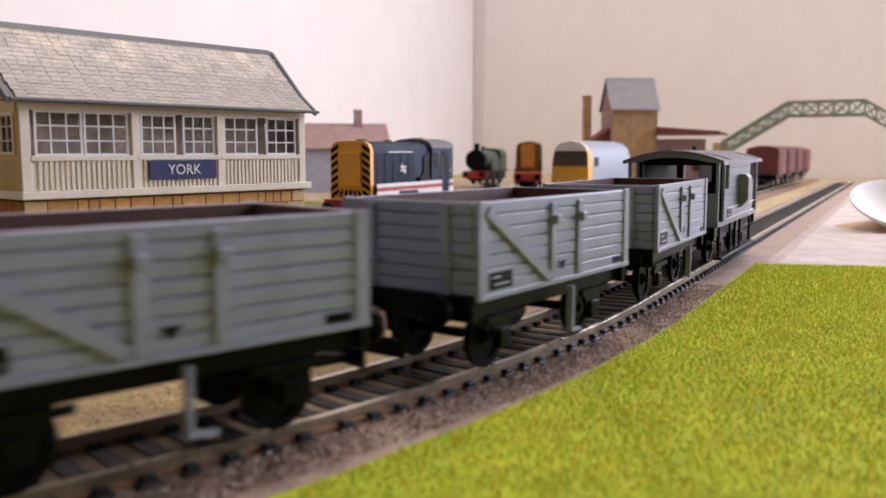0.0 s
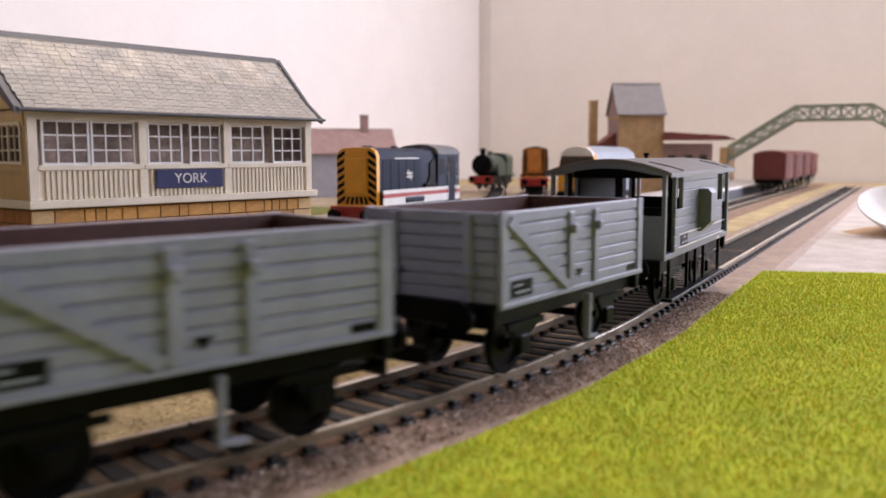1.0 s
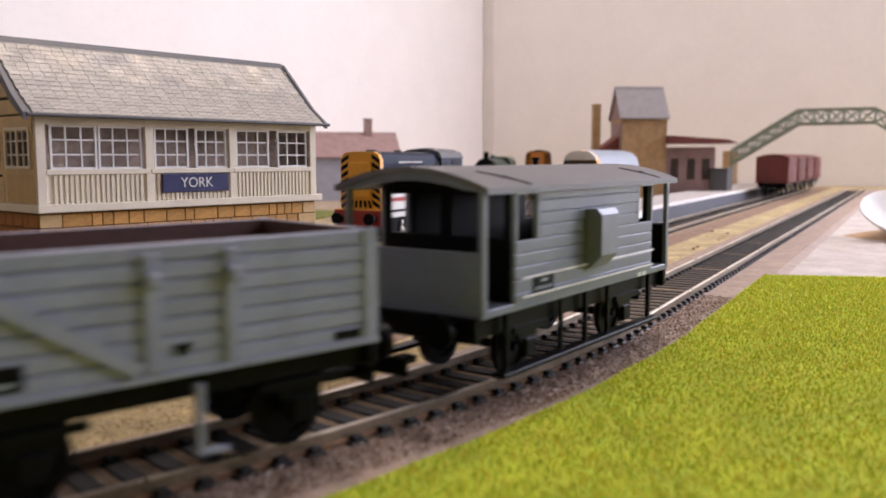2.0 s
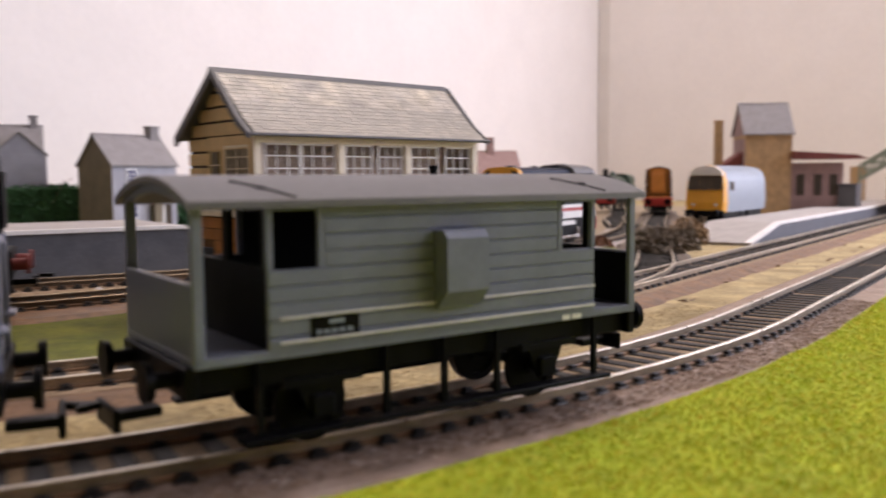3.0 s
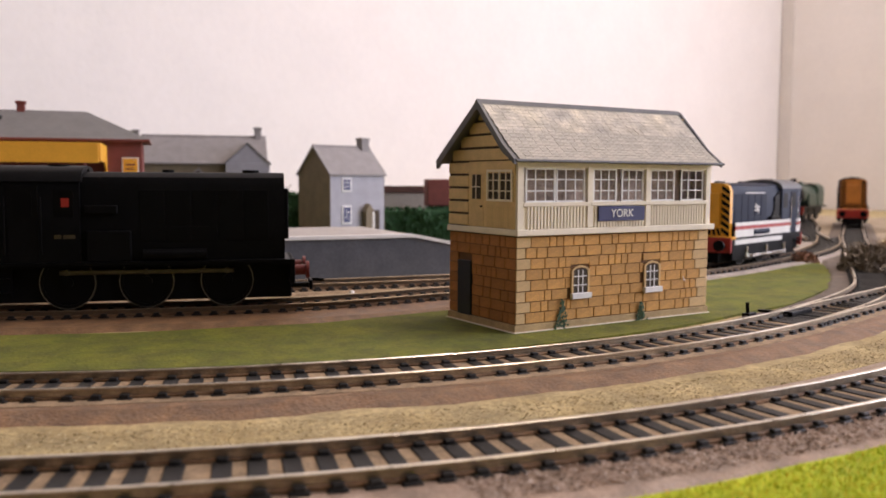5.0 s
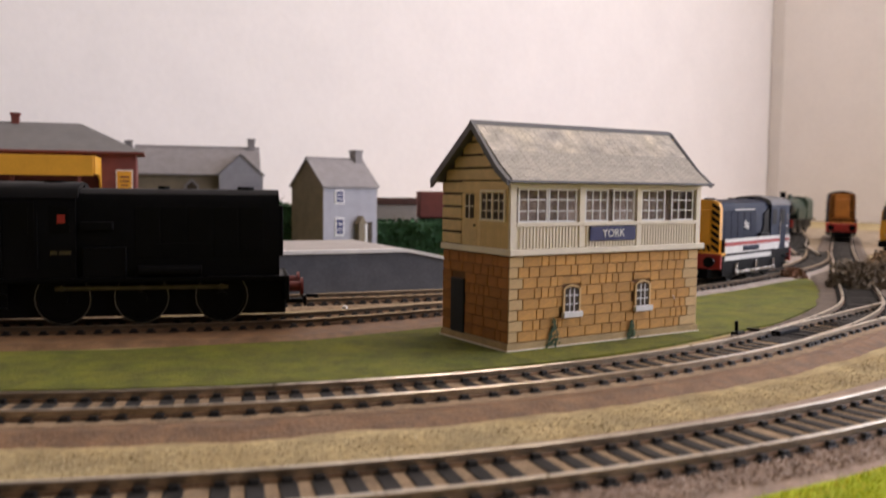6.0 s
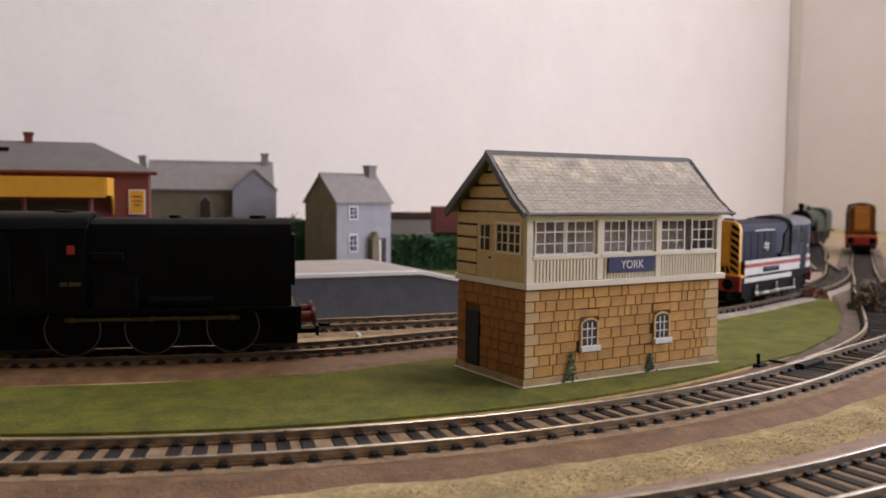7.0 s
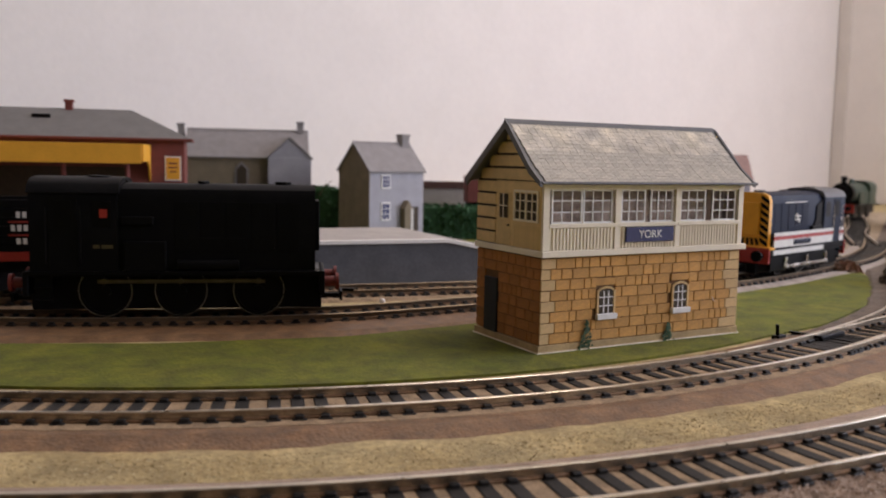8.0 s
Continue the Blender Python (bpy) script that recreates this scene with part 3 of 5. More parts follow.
def board_mesh(side=False):
    if side not in BOARDS:
        BOARDS[side] = mesh_of(box(B(), -0.42, 0.42, -0.25, 0.25, 0, 7.4, 0.1), CREAM_SHADED if side else CREAM)
    return BOARDS[side]


def slopes(t, x0, x1):
    """Front and back roof slopes as courses of slates on a deck; the front has a kick at the eaves."""
    prof = [(-4.0, 57.2), (2.2, 62.0), (17.2, 77.0), (43.0, 57.4)]
    deck = B()
    prism(deck, [(p, z - 0.2) for p, z in prof] + [(43.0, 56.4), (17.2, 75.6), (2.6, 60.9), (-3.8, 56.5)], "x", x0 - 1.4, x1 - 1.6)
    roof = part("roof", deck, SLATE_EDGE, t, "grey slate roof with dark edges")
    rng = random.Random(4)
    widths = 3.0
    slate = mesh_of(box(B(), -widths / 2 + 0.06, widths / 2 - 0.04, -0.15, 2.2, 0, 0.2, 0.0), SLATE)
    upper = B()                                  # the courses past the first three hundred slates, in one piece

    def course(y, z, ang, row):
        n = int((x1 - x0) / widths)
        off = (row % 2) * widths / 2
        for i in range(n):
            xx = x0 + off + (i + 0.5) * widths - (1.2 if row % 2 else 0)
            if xx + widths / 2 > x1 - 0.2:
                continue
            lean = (y + 4.0) / 21.2 * 2.6
            if row < 9:
                part("slate", slate, None, roof, m=at(xx - lean * 0.5, y, z + rng.uniform(0, 0.1), 0, ang))
            else:
                c, q = Vector((xx - lean * 0.5, y, z + rng.uniform(0, 0.1))), Euler((radians(ang), 0, 0))
                corner = []
                for u, v, w in ((-1.44, -0.15, 0.2), (1.46, -0.15, 0.2), (1.46, 2.2, 0.2), (-1.44, 2.2, 0.2), (-1.44, -0.15, 0), (1.46, -0.15, 0), (1.46, 2.2, 0), (-1.44, 2.2, 0)):
                    k = Vector((u, v, w))
                    k.rotate(q)
                    corner.append(upper.verts.new(c + k))
                for f in ((0, 1, 2, 3), (4, 5, 1, 0), (5, 6, 2, 1), (6, 7, 3, 2), (7, 4, 0, 3)):
                    upper.faces.new([corner[e] for e in f])
    row = 0
    for (ya, za), (yb, zb) in ((prof[0], prof[1]), (prof[1], prof[2])):
        d = math.hypot(yb - ya, zb - za)
        ang = math.degrees(math.atan2(zb - za, yb - ya))
        n = max(1, round(d / 1.7))
        for i in range(n):
            k = i / n
            course(ya + (yb - ya) * k, za + (zb - za) * k + 0.1, ang - 3, row)
            row += 1
    tagged(part("upper_slating", upper, SLATE, roof), kind="stuff")
    part("back_slope", prism(B(), [(17.2, 77.2), (43.4, 57.6), (43.4, 57.2), (17.2, 76.6)], "x", x0 - 1.4, x1 - 1.5), SLATE, roof)
    part("ridge", prism(B(), [(15.9, 76.2), (17.2, 77.9), (18.6, 76.2)], "x", x0 - 2.6, x1 - 2.4), SLATE_EDGE, roof)
    for x, lab in ((x0 - 1.9, ""), (x1 - 1.4, "")):
        part("bargeboard", prism(B(), [(-4.4, 55.6), (-4.2, 57.4), (2.2, 62.2), (17.2, 77.5), (43.6, 57.6), (43.2, 54.6), (17.2, 74.6), (2.6, 59.8)], "x", x - 0.5, x + 0.6), SLATE_EDGE, roof, "dark grey bargeboard")
    part("gutter", rod(B(), (x0 - 1.5, -4.3, 56.8), (x1, -4.3, 56.8), 0.5), SLATE_EDGE, roof)


def stonework(t, lower, dims):
    """Coursed stones with recessed joints on the two seen walls; pale quoins at the corners."""
    x0, x1, y0, y1, zb = dims
    rng = random.Random(11)
    cache = {}

    def stone(w, h, mt, quoin):
        key = (round(w * 2), round(h * 4), mt.name)
        if key not in cache:
            cache[key] = mesh_of(box(B(), -w / 2 + 0.15, w / 2 - 0.15, -0.35, 0.3, -h / 2 + 0.14, h / 2 - 0.14, 0.1), mt)
        return cache[key]

    def wall(a, b, horiz, place, mt, holes):
        z, row = 2.8, 0
        h = (zb - 1.2 - 2.8) / 8
        for row in range(8):
            x = a
            zc = 2.8 + (row + 0.5) * h
            first = True
            while x < b - 0.6:
                w = rng.choice((3.0, 4.5, 6.0, 7.0, 8.0))
                if first:
                    w = (4.0, 6.2)[row % 2]
                if b - x - w < 3.0:
                    w = b - x
                c = x + w / 2
                hit = [q for q in holes if q[0] + 0.01 < x + w and x < q[1] - 0.01 and q[2] < zc + h * 0.4 and zc - h * 0.4 < q[3]]
                if hit:
                    if x < hit[0][0] - 1.6:
                        w = hit[0][0] - x
                        c = x + w / 2
                    else:
                        x = hit[0][1]
                        continue
                ends = first or b - x - w < 0.7
                w = round(w * 2) / 2
                part("stone", stone(w, h, QUOIN if ends and horiz else mt, ends), None, lower, m=place(c, zc))
                x += w
                first = False
    wall(x0, x1, True, lambda c, z: at(c, y0 + 0.3, z, 0), STONE, [(24.1, 32.3, 9.5, 21.6), (58.3, 66.5, 9.5, 21.6)])
    wall(y0 + 0.2, y1 - 0.2, False, lambda c, z: at(x0 + 0.3, c, z, -90), STONE_SHADED, [(26.2, 35.0, -1, 22.2)])


BOX, BOX_LOWER, BOX_DIMS = signal_box()


# ---- rolling stock ----
def wheelset(parent, x, r=6.0):
    """An axle with two disc wheels; it turns about its axle."""
    axle = part("wheelset", rod(B(), (0, -10.5, 0), (0, 10.5, 0), 1.0, 8), BLACK, parent, "black disc wheels on their axle", m=at(x, 0, r))
    for y in (-8.2, 8.2):
        bm = B()
        s = 1 if y > 0 else -1
        for k in range(20):
            a0, a1 = 2 * math.pi * k / 20, 2 * math.pi * (k + 1) / 20
            ring = []
            for a in (a0, a1):
                ring.append([bm.verts.new((rr * math.cos(a), yy, rr * math.sin(a))) for rr, yy in ((r - 1.4, y - 1.1), (r, y - 1.1), (r, y + 0.5 * s + 0.4), (r - 1.4, y + 1.1))])
            for j in range(4):
                bm.faces.new((ring[0][j], ring[0][(j + 1) % 4], ring[1][(j + 1) % 4], ring[1][j]))
        rod(bm, (0, y - 0.5, 0), (0, y + 0.5, 0), r - 1.0, 20)
        rod(bm, (0, y - 1.3, 0), (0, y + 1.3, 0), 1.7, 10)
        bmesh.ops.remove_doubles(bm, verts=bm.verts, dist=0.02)
        part("wheel", bm, BLACK, axle)
    return axle


def running_gear(t, half, base, floor, lever=True):
    """Solebars, headstocks, axleguards, buffers and couplings below a floor at that height."""
    part("underframe", box(B(), -half + 0.5, half - 0.5, -10, 10, floor - 3.2, floor - 0.1, 0.2), BLACK, t)
    for y in (-12.6, 12.6):
        part("solebar", box(B(), -half, half, y - 0.7, y + 0.7, floor - 4.2, floor, 0.2), BLACK, t)
        for x in (-base, base):
            s = -1 if y < 0 else 1
            g = prism(B(), [(x - 4.6, floor - 3.6), (x + 4.6, floor - 3.6), (x + 1.7, 4.4), (x - 1.7, 4.4)], "y", y - 0.35, y + 0.35)
            box(g, x - 1.9, x + 1.9, y + s * 0.3 - 0.9, y + s * 0.3 + 0.9, 4.6, 8.2, 0.3)
            beam(g, (x - 6.5, y + s * 0.9, 10.4), (x + 6.5, y + s * 0.9, 10.4), 0.9, 1.2)
            part("axleguard", g, BLACK, t)
    for x in (-half, half):
        s = -1 if x < 0 else 1
        part("headstock", box(B(), x - 0.9, x + 0.9, -14.8, 14.8, floor - 4.4, floor + 0.2, 0.25), BLACK, t)
        for y in (-10.2, 10.2):
            b = rod(B(), (x + s * 0.6, y, floor - 2.0), (x + s * 4.4, y, floor - 2.0), 1.25, 10)
            rod(b, (x + s * 4.2, y, floor - 2.0), (x + s * 5.4, y, floor - 2.0), 2.7, 14, 2.9)
            part("buffer", b, BLACK, t, smooth=True)
        c = box(B(), min(x, x + s * 7.5), max(x, x + s * 7.5), -1.6, 1.6, 5.6, 7.0, 0.2)
        box(c, min(x + s * 6.8, x + s * 7.8), max(x + s * 6.8, x + s * 7.8), -5.0, 5.0, 4.8, 8.2, 0.3)
        beam(c, (x + s * 7.6, 3.0, 7.6), (x + s * 11.0, 3.0, 7.2), 1.6, 1.0)
        part("coupling", c, BLACK, t, "black tension-lock coupling")


def planks(t, half, hw, z0, z1, n, mt, name="plank"):
    """Sides and ends of horizontal planks, each a piece with a bevelled joint."""
    h = (z1 - z0) / n
    side = mesh_of(box(B(), -half, half, -0.55, 0.55, 0.05, h - 0.05, 0.27), mt)
    end = mesh_of(box(B(), -0.55, 0.55, -hw + 1.15, hw - 1.15, 0.05, h - 0.05, 0.27), mt)
    for i in range(n):
        for y in (-hw + 0.55, hw - 0.55):
            part(name, side, None, t, m=at(0, y, z0 + i * h))
        for x in (-half + 0.55, half - 0.55):
            part(name, end, None, t, m=at(x, 0, z0 + i * h))


def open_wagon():
    half, hw, z0, z1 = 30.5, 15.5, 15.4, 32.0
    t = thing("open_wagon", "light grey seven-plank open wagon with brown inside, running", "wagon", group="goods train wagons")
    running_gear(t, half, 18.5, z0)
    planks(t, half, hw, z0, z1, 7, GREY)
    part("wagon_floor", box(B(), -half + 1.15, half - 1.15, -hw + 1.15, hw - 1.15, z0 - 0.3, z0 + 1.0), BROWN_IN, t)
    for a in ((-half + 1.15, half - 1.15, -hw + 1.12, -hw + 1.9), (-half + 1.15, half - 1.15, hw - 1.9, hw - 1.12), (-half + 1.12, -half + 1.9, -hw + 1.2, hw - 1.2), (half - 1.9, half - 1.12, -hw + 1.2, hw - 1.2)):
        part("lining", box(B(), *a, z0 + 0.9, z1 - 0.15), BROWN_IN, t, "dark brown inside of the wagon")
    for y, s in ((-hw, -1), (hw, 1)):
        for x in (-4.6, 6.4):
            part("door_strap", box(B(), x - 1.1, x + 1.1, min(y, y + s * 0.55), max(y, y + s * 0.55), z0 + 0.3, z1 - 1.2, 0.15), GREY, t)
            part("door_stop", box(B(), x - 0.9, x + 0.9, min(y + s * 0.5, y + s * 1.7), max(y + s * 0.5, y + s * 1.7), z1 - 5.4, z1 - 3.6, 0.2), GREY, t)
        for xa, xb in ((-half + 1.8, -6.6),):
            part("diagonal_brace", prism(B(), [(xa - 0.2, z1 - 2.4), (xa + 1.0, z1 - 0.9), (xb + 0.9, z0 + 1.7), (xb - 0.3, z0 + 0.2)], "y", min(y, y + s * 0.75), max(y, y + s * 0.75)), GREY, t)
        for x in (-half, half):
            q = 1 if x < 0 else -1
            part("corner_plate", box(B(), min(x - q * 0.2, x + q * 2.4), max(x - q * 0.2, x + q * 2.4), min(y - s * 0.5, y + s * 0.3), max(y - s * 0.5, y + s * 0.3), z0 - 0.1, z1 + 0.1, 0.12), GREY, t)
        part("bottom_rail", box(B(), -half - 0.2, half + 0.2, min(y - s * 0.6, y + s * 0.45), max(y - s * 0.6, y + s * 0.45), z0 - 0.7, z0 + 0.25, 0.12), GREY, t)
        patch = part("number_patch", box(B(), -27.2, -19.6, min(y + s * 0.02, y + s * 0.12), max(y + s * 0.02, y + s * 0.12), z0 + 0.9, z0 + 4.0), BLACK, t, "black number panel with pale bars")
        bars = B()
        for k, (a, b) in enumerate(((-26.4, -23.4), (-25.6, -20.6))):
            box(bars, a, b, min(y + s * 0.12, y + s * 0.2), max(y + s * 0.12, y + s * 0.2), z0 + 2.9 - k * 1.3, z0 + 3.3 - k * 1.3)
        part("lettering", bars, RAILGREY, patch)
        patch = part("number_patch", box(B(), 22.8, 27.4, min(y + s * 0.02, y + s * 0.12), max(y + s * 0.02, y + s * 0.12), z0 + 0.6, z0 + 1.9), BLACK, t, "small black panel")
        tri = prism(B(), [(-2.2, z0 + 3.6), (1.0, z0 + 3.6), (-0.6, z0 + 1.8)], "y", min(y + s * 0.02, y + s * 0.12), max(y + s * 0.02, y + s * 0.12))
        part("marking", tri, BLACK, t, "black triangular marking")
        part("brake_lever", beam(beam(B(), (0.8, y + s * 1.4, 13.8), (0.6, y + s * 1.4, 4.6), 1.4, 0.8), (0.6, y + s * 1.4, 5.0), (4.6, y + s * 1.4, 4.6), 0.8, 0.8), GREY, t, "grey brake lever guard")
    for x, s in ((-half, -1), (half, 1)):
        for y in (-8.5, 8.5):
            part("end_step", box(B(), min(x, x + s * 1.6), max(x, x + s * 1.6), y - 2.2, y + 2.2, z0 + 5.2, z0 + 5.9, 0.15), GREY, t)
            part("end_post", box(B(), min(x, x + s * 0.7), max(x, x + s * 0.7), y - 1.0, y + 1.0, z0, z1 - 0.6, 0.15), GREY, t)
    wheels = [wheelset(t, x) for x in (-18.5, 18.5)]
    return t, wheels


def brake_van():
    half, hw, z0, z1 = 42.8, 15.6, 15.2, 36.8
    t = thing("brake_van", "grey goods brake van with open end verandas and ducket, running", "brake van", group="goods train wagons")
    running_gear(t, half, 22.5, z0 - 0.4)
    part("floor_deck", box(B(), -half, half, -hw, hw, z0 - 0.5, z0 + 0.9, 0.15), GREY_VAN, t)
    # cabin
    ca = 32.0
    h = (z1 - z0) / 9
    side_long = {}
    for i in range(9):
        za, zb = z0 + 0.2 + i * h, z0 + 0.2 + (i + 1) * h - 0.1
        win = 4.6 < i < 9 - 0.2 and i > 4
        a = ca - 9.0 if win else ca
        key = win
        if key not in side_long:
            side_long[key] = mesh_of(box(B(), -a, a, -0.5, 0.5, 0.03, h - 0.04, 0.2), GREY_VAN)
        for y in (-hw + 0.5, hw - 0.5):
            part("plank", side_long[key], None, t, m=at(0, y, za))
    for y, s in ((-hw, -1), (hw, 1)):
        lo, hi = (y, y + 1.0) if s < 0 else (y - 1.0, y)
        for x0 in (-ca, ca - 9.0):
            fr = B()
            for q in ((x0, x0 + 0.9), (x0 + 8.1, x0 + 9.0)):
                box(fr, *q, lo, hi, z0 + 0.2 + 5 * h, z1)
            box(fr, x0, x0 + 9.0, lo, hi, z1 - 1.0, z1)
            part("window_frame", fr, GREY_VAN, t)
        for z in (z0 + 1.9, z0 + 5.4):
            for xa, xb in (((-ca + 1.5, ca - 0.8),) if z < z0 + 3 else ((-ca + 1.5, -4.0), (6.0, ca - 0.8))):
                part("handrail", rod(B(), (xa, y + s * 0.7, z), (xb, y + s * 0.7, z), 0.2, 6), OFFWHITE, t, "pale wire handrail")
        duck = prism(B(), [(y, z0 + 4.4), (y + s * 0.9, z0 + 4.4), (y + s * 3.6, z0 + 7.2), (y + s * 3.6, z0 + 15.6), (y + s * 2.6, z0 + 16.8), (y, z0 + 16.8)], "x", -3.6, 4.6)
        part("ducket", duck, GREY_VAN, t, "grey projecting side lookout")
        for x in (-half + 0.9, half - 0.9):
            part("corner_post", box(B(), x - 0.8, x + 0.8, lo, hi, z0, z1, 0.15), GREY_VAN, t)
        patch = part("number_patch", box(B(), -25.5, -17.5, min(y + s * 0.02, y + s * 0.12), max(y + s * 0.02, y + s * 0.12), z0 + 1.9, z0 + 5.1), BLACK, t, "black number panel with pale bars")
        bars = B()
        for a, b, z in ((-22.5, -20.0, 3.9), (-24.6, -23.8, 2.5), (-23.4, -22.5, 2.5), (-22.1, -21.2, 2.5), (-20.8, -19.9, 2.5), (-19.5, -18.6, 2.5)):
            box(bars, a, b, min(y + s * 0.12, y + s * 0.2), max(y + s * 0.12, y + s * 0.2), z0 + z, z0 + z + 0.6)
        part("lettering", bars, RAILGREY, patch)
        sole = B()
        for a, b in ((24.0, 25.8), (26.4, 28.6)):
            box(sole, a, b, min(y + s * 0.05, y - s * 0.4), max(y + s * 0.05, y - s * 0.4), z0 - 0.4, z0 + 0.5)
        part("lettering", sole, OFFWHITE, t)
        step = B()
        box(step, -36, 36, min(y + s * 0.6, y - s * 2.4), max(y + s * 0.6, y - s * 2.4), 3.0, 3.9, 0.2)
        for x in (-33, -12, -1, 10, 33):
            part("hanger", beam(B(), (x, y - s * 1.2, 3.4), (x, y - s * 1.2, z0 - 0.6), 0.9, 0.9), BLACK, t)
        part("footboard", step, BLACK, t, "long black footboard on hangers")
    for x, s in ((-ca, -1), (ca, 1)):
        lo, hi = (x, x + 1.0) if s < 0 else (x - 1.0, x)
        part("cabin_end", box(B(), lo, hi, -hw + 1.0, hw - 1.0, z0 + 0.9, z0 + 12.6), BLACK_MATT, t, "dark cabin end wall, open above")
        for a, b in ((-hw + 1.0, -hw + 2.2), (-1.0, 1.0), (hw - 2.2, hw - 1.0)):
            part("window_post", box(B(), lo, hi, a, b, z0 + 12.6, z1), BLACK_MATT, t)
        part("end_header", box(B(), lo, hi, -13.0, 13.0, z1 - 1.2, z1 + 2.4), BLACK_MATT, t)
    # black panels added to darken the cabin and stop light between planks
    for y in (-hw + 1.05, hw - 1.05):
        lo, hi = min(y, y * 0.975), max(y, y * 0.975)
        part("cabin_lining", box(B(), -ca + 1.0, ca - 1.0, lo, hi, z0 + 1.0, z0 + 12.0), BLACK_MATT, t, "black panel added to keep the cabin dark")
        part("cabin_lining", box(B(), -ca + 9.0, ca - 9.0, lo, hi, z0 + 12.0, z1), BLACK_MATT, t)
    for x, s in ((-half, -1), (half, 1)):
        lo, hi = (x, x + 1.0) if s < 0 else (x - 1.0, x)
        part("veranda_screen", box(B(), lo, hi, -hw + 0.2, hw - 0.2, z0 + 0.8, z0 + 11.0, 0.15), GREY_VAN, t, "grey veranda end screen")
        arc = [(-hw + 0.3, z1 - 0.2), (-hw + 0.3, z1 + 0.6)] + [(yy, z1 + 0.6 + 3.0 * (1 - (yy / hw) ** 2)) for yy in (-12, -8, -4, 0, 4, 8, 12)] + [(hw - 0.3, z1 + 0.6), (hw - 0.3, z1 - 0.2)] \
            + [(yy, z1 - 1.0 + 2.6 * (1 - (yy / hw) ** 2)) for yy in (12, 8, 4, 0, -4, -8, -12)]
        part("end_hoop", prism(B(), arc, "x", lo, hi), GREY_VAN, t)
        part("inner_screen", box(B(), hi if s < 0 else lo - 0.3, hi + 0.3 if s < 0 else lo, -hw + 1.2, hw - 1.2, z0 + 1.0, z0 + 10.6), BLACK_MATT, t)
    top = [(yy, z1 + 0.5 + 3.6 * (1 - (yy / 17.2) ** 2)) for yy in (-17.2, -16.6, -14, -10, -5, 0, 5, 10, 14, 16.6, 17.2)]
    part("roof", prism(B(), top + [(yy, zz - 1.1) for yy, zz in reversed(top)], "x", -half - 0.9, half + 0.9), VAN_ROOF, t, "plain grey curved roof", smooth=True)
    for x in (-half + 15, half - 9):
        rib = B()
        pts = [(yy, z1 + 0.55 + 3.6 * (1 - (yy / 17.2) ** 2)) for yy in (-16.5, -13, -9)]
        for (ya, za), (yb, zb) in zip(pts, pts[1:]):
            beam(rib, (x - (ya + 16.5) * 0.9, ya, za), (x - (yb + 16.5) * 0.9, yb, zb), 0.35, 0.3)
        part("rain_strip", rib, BLACK_MATT, t)
    part("chimney", rod(rod(B(), (10, 4, z1 + 3.0), (10, 4, z1 + 5.2), 0.7, 10), (10, 4, z1 + 5.1), (10, 4, z1 + 5.7), 0.95, 10), BLACK, t, "short black stove chimney")
    wheels = [wheelset(t, x) for x in (-22.5, 22.5)]
    return t, wheels


VAN, VAN_WHEELS = brake_van()
WAGON, WAGON_WHEELS = open_wagon()
TRAIN = [(VAN, 41.4)]
for gap in (-52.0, -137.0, -221.0):
    w = WAGON if gap == -52.0 else copy_thing(WAGON, at(0, 0, 0))
    TRAIN.append((w, gap))


